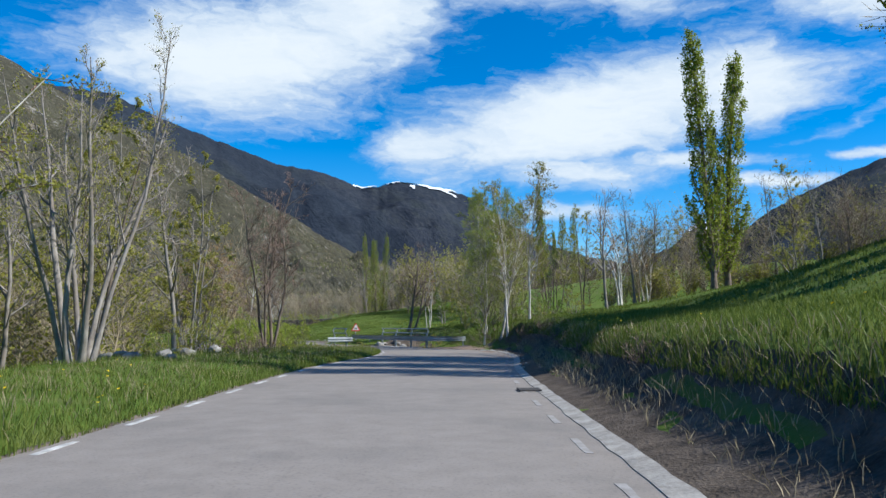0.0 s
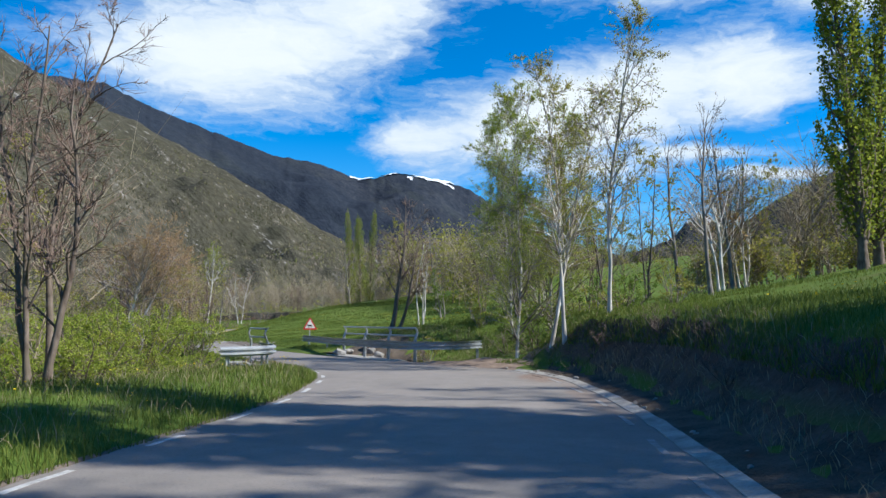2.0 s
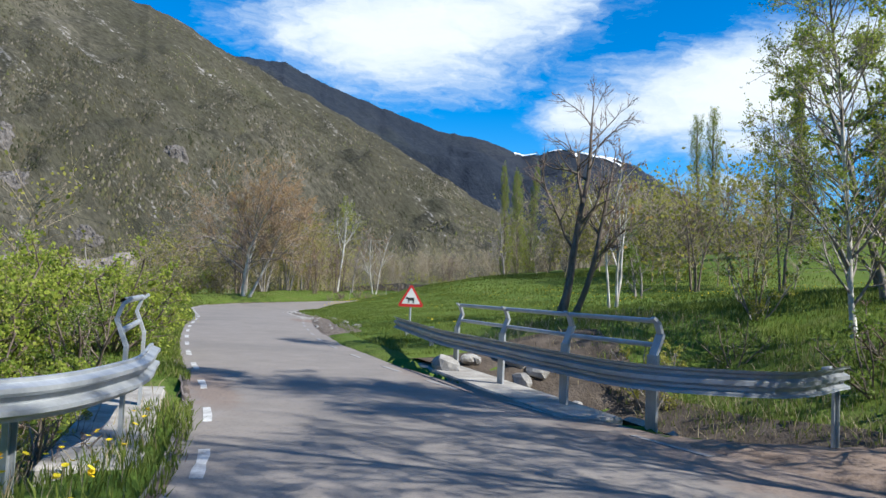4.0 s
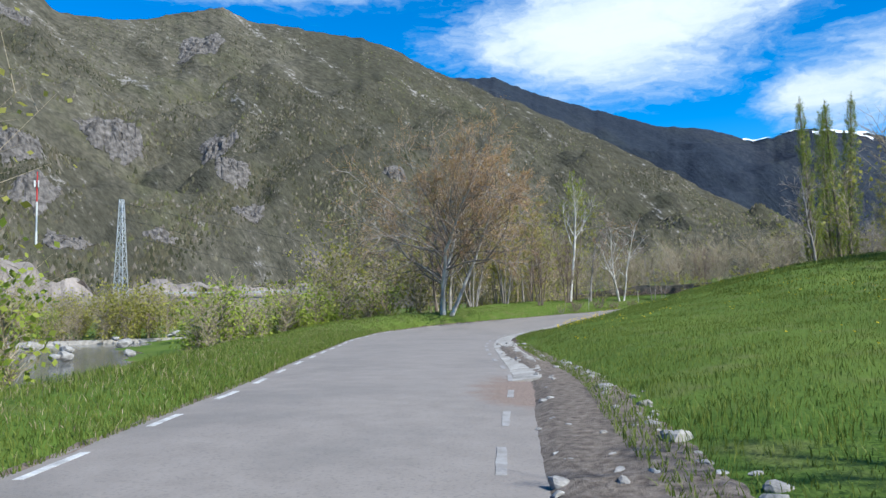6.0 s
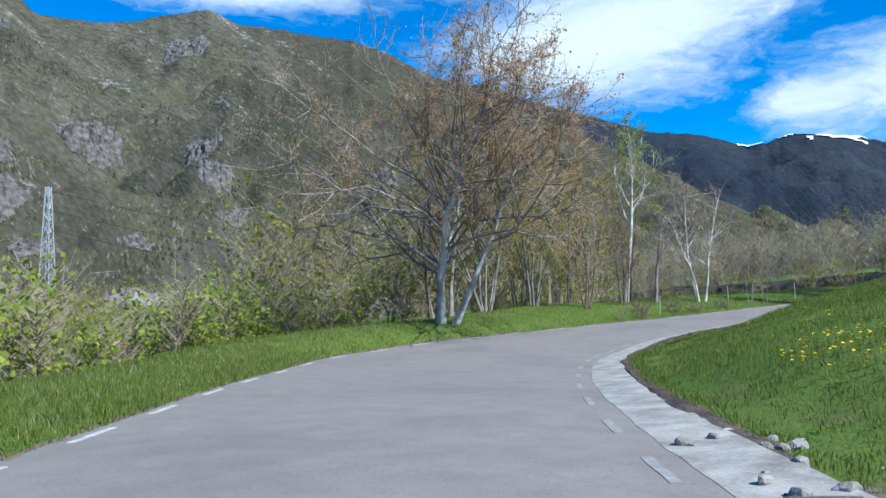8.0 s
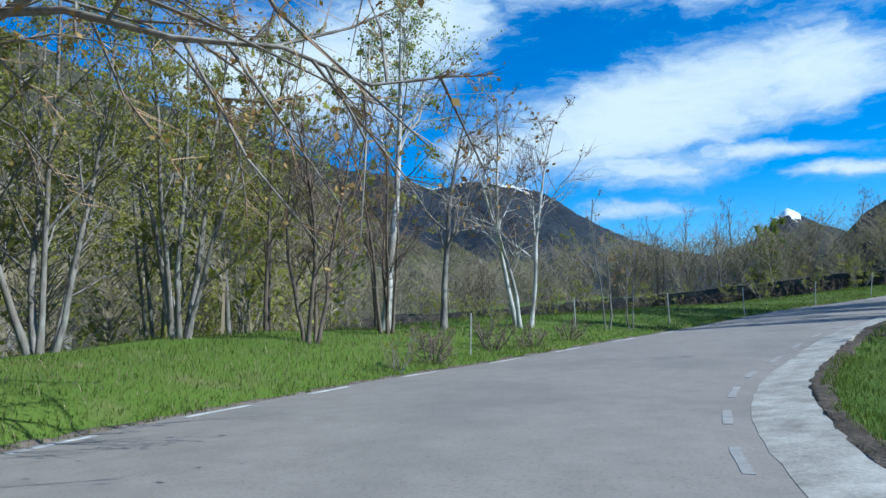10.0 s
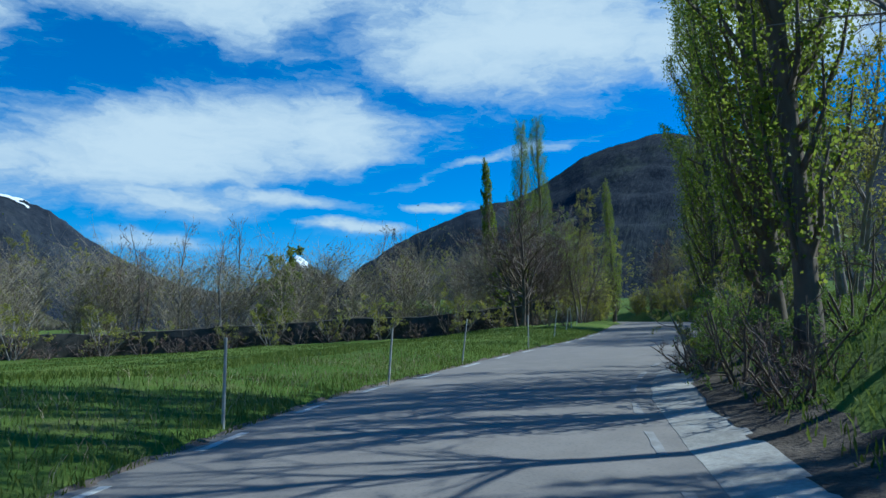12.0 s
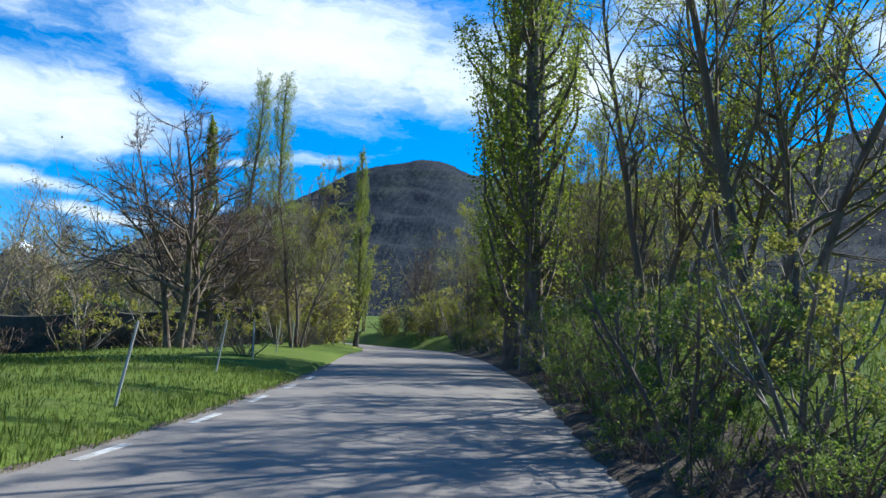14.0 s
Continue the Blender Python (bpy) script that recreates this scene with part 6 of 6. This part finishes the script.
box(bm, (.8, 5.0, .5), (-8.85, 55.2, -.32), (0, 0, 33), .03)
part("bridge_kerb", bm, CONCRETE, None, "weathered concrete edge of the small bridge, river side", category="bridge", kind="structure")

# ------------------------------------------------------------------ the warning sign
sign = empty("warning_sign", pose(-10.3, 70.0, ground_at(-10.3, 70.0), 0, 0, 24), "red-bordered triangular warning sign on a post in the meadow", "road sign")


def triangle(side, thick, y, z, round_=.0):
    bm = bmesh.new()
    h = side * .866
    pts = [(-side / 2, y, z), (side / 2, y, z), (0, y, z + h)]
    f = bm.faces.new([bm.verts.new(p) for p in pts])
    ext = bmesh.ops.extrude_face_region(bm, geom=[f])
    bmesh.ops.translate(bm, vec=(0, -thick, 0), verts=[v for v in ext["geom"] if isinstance(v, bmesh.types.BMVert)])
    bmesh.ops.recalc_face_normals(bm, faces=bm.faces)
    if round_:
        edges = [e for e in bm.edges if abs(e.verts[0].co.y - e.verts[1].co.y) > thick * .5]
        bmesh.ops.bevel(bm, geom=edges, offset=round_, segments=3, affect="EDGES")
    return bm


zb = 1.0 - ground_at(-10.3, 70.0)
plate = part("plate", triangle(.82, .02, 0, zb, .05), RED, sign, "red triangular plate")
part("panel", triangle(.58, .006, -.021, zb + .085, .02), WHITE, plate, "white inner panel")
bm = bmesh.new()
box(bm, (.20, .006, .085), (0, -.031, zb + .235), (0, 0, 0), .002)
box(bm, (.07, .006, .06), (-.125, -.031, zb + .262), (0, 14, 0), .002)
for x in (-.085, -.055, .06, .085):
    box(bm, (.018, .006, .085), (x, -.031, zb + .155), (0, 0, 0), .002)
part("symbol", bm, BLACK, plate, "dark plain symbol")
tube_part("pole", [(0, .035, -.3), (0, .035, 1.0), (0, .035, zb + .55)], .03, sign)


# ------------------------------------------------------------------ field fence
rng = np.random.default_rng(4)
for k, (x, y) in enumerate([(-37.1, 129.9), (-34.4, 134.7), (-31.2, 137.8), (-28.1, 140.7), (-24.4, 144.6), (-20.8, 148.5), (-16.2, 152.6), (-12.0, 157.2), (-8.4, 161.4), (-5.2, 165.4), (-2.2, 169.0), (.8, 172.6)]):
    bm = bmesh.new()
    bmesh.ops.create_cone(bm, cap_ends=True, segments=8, radius1=.022, radius2=.018, depth=1.3, matrix=pose(0, 0, .42))
    fp = part("fence_post", bm, POST, None, "pale thin weathered fence post in the grass", category="fence post", group="field fence posts")
    fp.matrix_basis = pose(x, y, ground_at(x, y), rng.uniform(-5, 5), rng.uniform(-6, 6) + (9 if k in (5, 7) else 0), 40)


# ------------------------------------------------------------------ across the river: cut rock, pylon, mast, building
def rock_cut():
    az = np.arange(34, 100, .25)
    top = np.interp(az, [34, 37, 39, 44, 47, 52, 57, 61, 63, 68, 75, 100], [0, 3, 5, 2, 4, 4, 2, 6, 8, 4, 3, 3])
    V = []
    for f, (dr, fz) in enumerate([(0, 0), (1.5, .2), (3, .45), (5, .7), (7.5, .9), (10, 1.0), (20, 1.02)]):
        r = 316 + dr * 1.5 + 9 * fbm(az * .5, az * 0 + f * .5, 4, 61) + 3.0 * fbm(az * 2, az * 0 + f * 1.3, 3, 62)
        z = -6 + (top * 1.9 + 9 + 5 * fbm(az * .6, az * 0, 4, 63)) * fz
        V.append(np.stack([CENTRE[0] - np.sin(np.radians(az)) * r, CENTRE[1] + np.cos(np.radians(az)) * r, z], 1))
    V = np.stack(V, 1)
    ids = np.arange(V.shape[0] * 7).reshape(-1, 7)
    q = np.stack([ids[:-1, :-1], ids[:-1, 1:], ids[1:, 1:], ids[1:, :-1]], -1).reshape(-1, 4)
    put("rock_cutting", mesh_of("rock_cutting", V.reshape(-1, 3), q), CUT_ROCK, label="pale rock cutting at the foot of the mountain", category="rock face", kind="structure")


rock_cut()


def lattice(name, label, x, y, z, height, foot, head, panels, mat, category, thick=.09):
    top = empty(name, pose(x, y, z, 0, 0, 25), label, category)
    corner = lambda k, f: (np.array([(1, 1), (-1, 1), (-1, -1), (1, -1)][k % 4]) * (foot + (head - foot) * f) / 2)  # noqa: E731
    for k in range(4):
        a, b = corner(k, 0), corner(k, 1)
        tube_part("leg", [(*a, 0), (*b, height)], thick, top, mat, 4)
    for k in range(4):
        for j in range(panels):
            f, g = j / panels, (j + 1) / panels
            a, b, c, d = corner(k, f), corner(k + 1, g), corner(k + 1, f), corner(k, g)
            for p, q in (((*a, f * height), (*b, g * height)), ((*c, f * height), (*d, g * height)), ((*d, g * height), (*b, g * height))):
                tube_part("brace", [p, q], thick * .55, top, mat, 3)
    return top


PYLON = (-124.2, 146.7)
lattice("pylon", "grey lattice power pylon across the river", *PYLON, -4.5, 23.0, 2.2, .5, 14, ZINC, "pylon")
lattice("pylon", "small dark pylon on the crest of the far hill", 436, 1240, 193, 19.0, 5.0, 2.5, 3, BLACK, "pylon", .3)
for k in range(3):
    z0 = 18 - k * 2.6
    pts = [(PYLON[0] + (105 - 3 * k) * t, PYLON[1] + 95 * t, z0 - 14 * t + 22 * (t * t - t)) for t in np.linspace(0, 1, 14)]
    v, q = tubes([(np.array(pts), np.full(14, .035))], 3)
    put("power_cable", mesh_of("power_cable", v, q), BLACK, label="thin dark cable sagging from the pylon", category="cable", group="power cables")
mast = empty("telecom_mast", pose(-263.5, 212, 21), "thin red and white telecom mast above the rocks", "mast")
for k in range(5):
    tube_part("section", [(0, 0, k * 5.0), (0, 0, (k + 1) * 5.0)], .38 - .05 * k, mast, (WHITE, ZINC, WHITE, RED, RED)[k], 8)
for k in range(3):
    bm = bmesh.new()
    box(bm, (.5, .3, 2.2), (.7 * math.cos(k * 2.1), .7 * math.sin(k * 2.1), 21), (0, 0, 120 * k), .05)
    part("antenna", bm, WHITE, mast)


# the river's still water below its weir
ang = np.linspace(0, 2 * np.pi, 48, endpoint=False)
swell = 1 + .12 * np.sin(3 * ang) + .07 * np.sin(5 * ang + 1)
pond = np.stack([-82 + 46 * np.cos(ang) * swell, 113 + 21 * np.sin(ang) * swell - 14 * np.cos(ang), 0 * ang - 3.7], 1)
disc = np.stack([np.full(48, 48), np.arange(48), (np.arange(48) + 1) % 48], 1)
put("river", mesh_of("river", np.concatenate([pond, [[-82, 113, -3.7]]]), disc), WATER, label="grey river water beyond the trees", category="water", kind="structure")


# the weir's crest and the rail of the road across the river
def along_arc(name, label, category, radius, az0, az1, z, tall, thick, mat):
    az = np.radians(np.linspace(az0, az1, 24))
    V = []
    for dr, dz in ((0, 0), (0, tall), (thick, tall), (thick, 0)):
        V.append(np.stack([CENTRE[0] - np.sin(az) * (radius + dr), CENTRE[1] + np.cos(az) * (radius + dr), 0 * az + z + dz], 1))
    ids = np.arange(24 * 4).reshape(24, 4)
    nxt = np.roll(ids, -1, axis=1)
    q = np.concatenate([np.stack([ids[:-1], ids[1:], nxt[1:], nxt[:-1]], -1).reshape(-1, 4), ids[:1, ::-1], ids[-1:]])
    return put(name, mesh_of(name, np.stack(V, 1).reshape(-1, 3), q), mat, label=label, category=category, kind="structure")


along_arc("weir", "pale concrete weir across the river", "weir", 104, 48, 68, -5.4, 2.2, 1.2, CONCRETE)
along_arc("guard_rail_far", "pale guard rail of the road across the river", "guard rail", 296, 40, 53, 5.0, .5, .1, ZINC)
along_arc("road_far", "embankment of the road across the river", "embankment", 298, 34, 72, -6, 10.2, 18, CUT_ROCK)
rng = np.random.default_rng(77)
for k in range(14):
    a, r = math.radians(rng.uniform(52, 64)), rng.uniform(60, 100)
    stone(CENTRE[0] - math.sin(a) * r, CENTRE[1] + math.cos(a) * r, rng.uniform(.35, .9), "pale boulder lying in the river", .6, 1.0, group="river boulders")


# snow on the far ridge: thin sheets lying on the slope under the crest
def snow(sheet, az0, az1, seed, deep, lift):
    V, az, f = sheet
    a = np.where((az >= az0) & (az <= az1))[0]
    r = np.where((f > .76) & (f <= 1.001))[0]
    fine_f = np.linspace(f[r[0]], 1.0, 16)
    rows = []
    for k in a:
        line = np.stack([np.interp(fine_f, f[r], V[k, r, c]) for c in range(3)], 1)
        rows.append(line + [0, 0, lift])
    P = np.array(rows)
    A, Fm = np.meshgrid(az[a], fine_f, indexing="ij")
    keep = (Fm - 1) * 16 + deep * (1 - np.abs((A - (az0 + az1) / 2) / (az1 - az0)) ** 4 * 8) + 1.9 * fbm(A * 1.5, Fm * 30, 4, seed) > 0
    ids = np.arange(P.shape[0] * 16).reshape(-1, 16)
    q = np.stack([ids[:-1, :-1], ids[:-1, 1:], ids[1:, 1:], ids[1:, :-1]], -1)
    q = q[keep[:-1, :-1]].reshape(-1, 4)
    put("snowfield", mesh_of("snowfield", P.reshape(-1, 3), q, True), SNOW, label="thin white snow patches along the ridge", category="snow", kind="structure")


snow(RIDGE, 2.4, 10.6, 71, 1.7, 4.0)
snow(PEAK, -16.2, -14.4, 72, 1.6, 4.0)


# rock outcrops breaking through the mountainside: craggy patches whose rims sink into the slope
def outcrop(az, f, wide, high, seed):
    V, azs, fs = NEAR
    far = FOOT + (820 - FOOT) * f
    k = 36
    p, q = np.meshgrid(np.linspace(-1, 1, k), np.linspace(-1, 1, k), indexing="ij")
    a, g = az + p * math.degrees(wide / far), np.clip(f + q * high / (820 - FOOT), .002, .99)
    i, j = np.clip((a - azs[0]) / (azs[1] - azs[0]), 0, len(azs) - 1.001), np.clip(np.interp(g, fs, np.arange(len(fs))), 0, len(fs) - 1.001)
    i0, j0 = i.astype(int), j.astype(int)
    s, t = (i - i0)[..., None], (j - j0)[..., None]
    at = V[i0, j0] * (1 - s) * (1 - t) + V[i0 + 1, j0] * s * (1 - t) + V[i0, j0 + 1] * (1 - s) * t + V[i0 + 1, j0 + 1] * s * t
    r = np.hypot(p, q) + .45 * fbm(p * 2.2 + 9, q * 2.2, 4, seed + 200)
    crag = np.abs(fbm(p * 3.1 + 3, q * 2.2, 4, seed + 300)) * 1.6 + .5 * np.abs(fbm(p * 9, q * 7, 3, seed + 400))
    lift = np.where(r < .8, (wide * .42) * np.clip(.8 - r, 0, .4) * (0.2 + 1.7 * crag) + .2, -3.0)
    front = np.array([math.sin(math.radians(az)) * .75, -math.cos(math.radians(az)) * .75, .66])
    at = at + lift[..., None] * front
    ids = np.arange(k * k).reshape(k, k)
    quad = np.stack([ids[:-1, :-1], ids[:-1, 1:], ids[1:, 1:], ids[1:, :-1]], -1).reshape(-1, 4)
    put("rock_outcrop", mesh_of("rock_outcrop", at, quad), OUTCROP, label="grey craggy outcrop in the mountain scrub", category="rock face", group="mountain outcrops")


for k, (az, f, wide, high) in enumerate([(49.3, .40, 16, 22), (48.0, .30, 15, 22), (47.0, .22, 12, 16), (66.5, .55, 22, 30), (64.8, .40, 16, 20), (57, .46, 18, 18), (55.4, .44, 14, 16), (60.8, .18, 14, 20), (62.3, .26, 16, 22), (59, .10, 14, 14), (42, .10, 9, 10),
                                        (53, .12, 9, 10), (68.5, .3, 20, 24), (36, .30, 10, 8), (50.2, .84, 26, 24), (62.5, .85, 24, 26), (27, .45, 10, 8)]):
    outcrop(az, f, wide, high, k)


# shrubs dotted over the near mountainside
def scrub():
    rng = np.random.default_rng(33)
    V, azs, fs = NEAR
    count = 140000
    i, g = rng.uniform(0, len(azs) - 1.01, count), rng.uniform(0, 1, count) ** 1.3
    j = np.interp(g, fs, np.arange(len(fs)))
    i0, j0 = i.astype(int), j.astype(int)
    s, t = (i - i0)[:, None], (j - j0)[:, None]
    c = V[i0, j0] * (1 - s) * (1 - t) + V[i0 + 1, j0] * s * (1 - t) + V[i0, j0 + 1] * (1 - s) * t + V[i0 + 1, j0 + 1] * s * t
    thick = 1.5 * fbm(i * .05 + g * 7, g * 7, 5, 91) + .2 * rng.normal(size=count)
    c, g = c[thick > .0], g[thick > .0]
    for mat, label, pick in ((SCRUB, "dark and olive bushes dotted over the mountainside", rng.random(len(c)) < .84), (SCRUB_PALE, "pale leafless bushes dotted over the mountainside", None)):
        mine = np.where(pick)[0] if pick is not None else rest
        rest = np.where(~pick)[0] if pick is not None else None
        count = len(mine)
        base = np.array([(.9, 0, -1.1), (.28, .86, -1.1), (-.73, .53, -1.1), (-.73, -.53, -1.1), (.28, -.86, -1.1), (.1, -.1, .62)])
        face = np.array([(0, 1, 5), (1, 2, 5), (2, 3, 5), (3, 4, 5), (4, 0, 5)])
        size = rng.uniform(.55, 1.35, count) ** 1.6 * rng.uniform(.8, 1.4, count) * (1.25 - .5 * g[mine])
        v = base[None] * (size[:, None, None] * rng.uniform(.65, 1.3, (count, 6, 1))) * [1.15, 1.15, 1.2] + c[mine][:, None] + [0, 0, .25]
        f = (np.arange(count)[:, None, None] * 6 + face[None]).reshape(-1, 3)
        put("mountain_scrub", mesh_of("mountain_scrub", v.reshape(-1, 3), f, True), mat, label=label, category="scrub", kind="stuff")


def bushes(name, *stops):
    m, n = material(name)
    f = n.math("ADD", n.math("MULTIPLY", n.noise(coords(n), 0.011, 4, 0.6), 0.75), n.math("MULTIPLY", island(n), 0.3))
    finish(n, n.ramp(f, [(0.36 + 0.36 * k / (len(stops) - 1), c) for k, c in enumerate(stops)]), 1.0, spec=0.05)
    return m


SCRUB = bushes("scrub_bushes", (0.030, 0.033, 0.018), (0.050, 0.048, 0.028), (0.088, 0.076, 0.050), (0.080, 0.084, 0.034))
SCRUB_PALE = bushes("pale_scrub_bushes", (0.070, 0.064, 0.047), (0.130, 0.112, 0.088), (0.165, 0.142, 0.112), (0.120, 0.115, 0.060))
scrub()

# kinds that were not needed
for kind in PROTO:
    if kind not in USED:
        for ob in (*PROTO[kind].children_recursive, PROTO[kind]):
            bpy.data.objects.remove(ob)
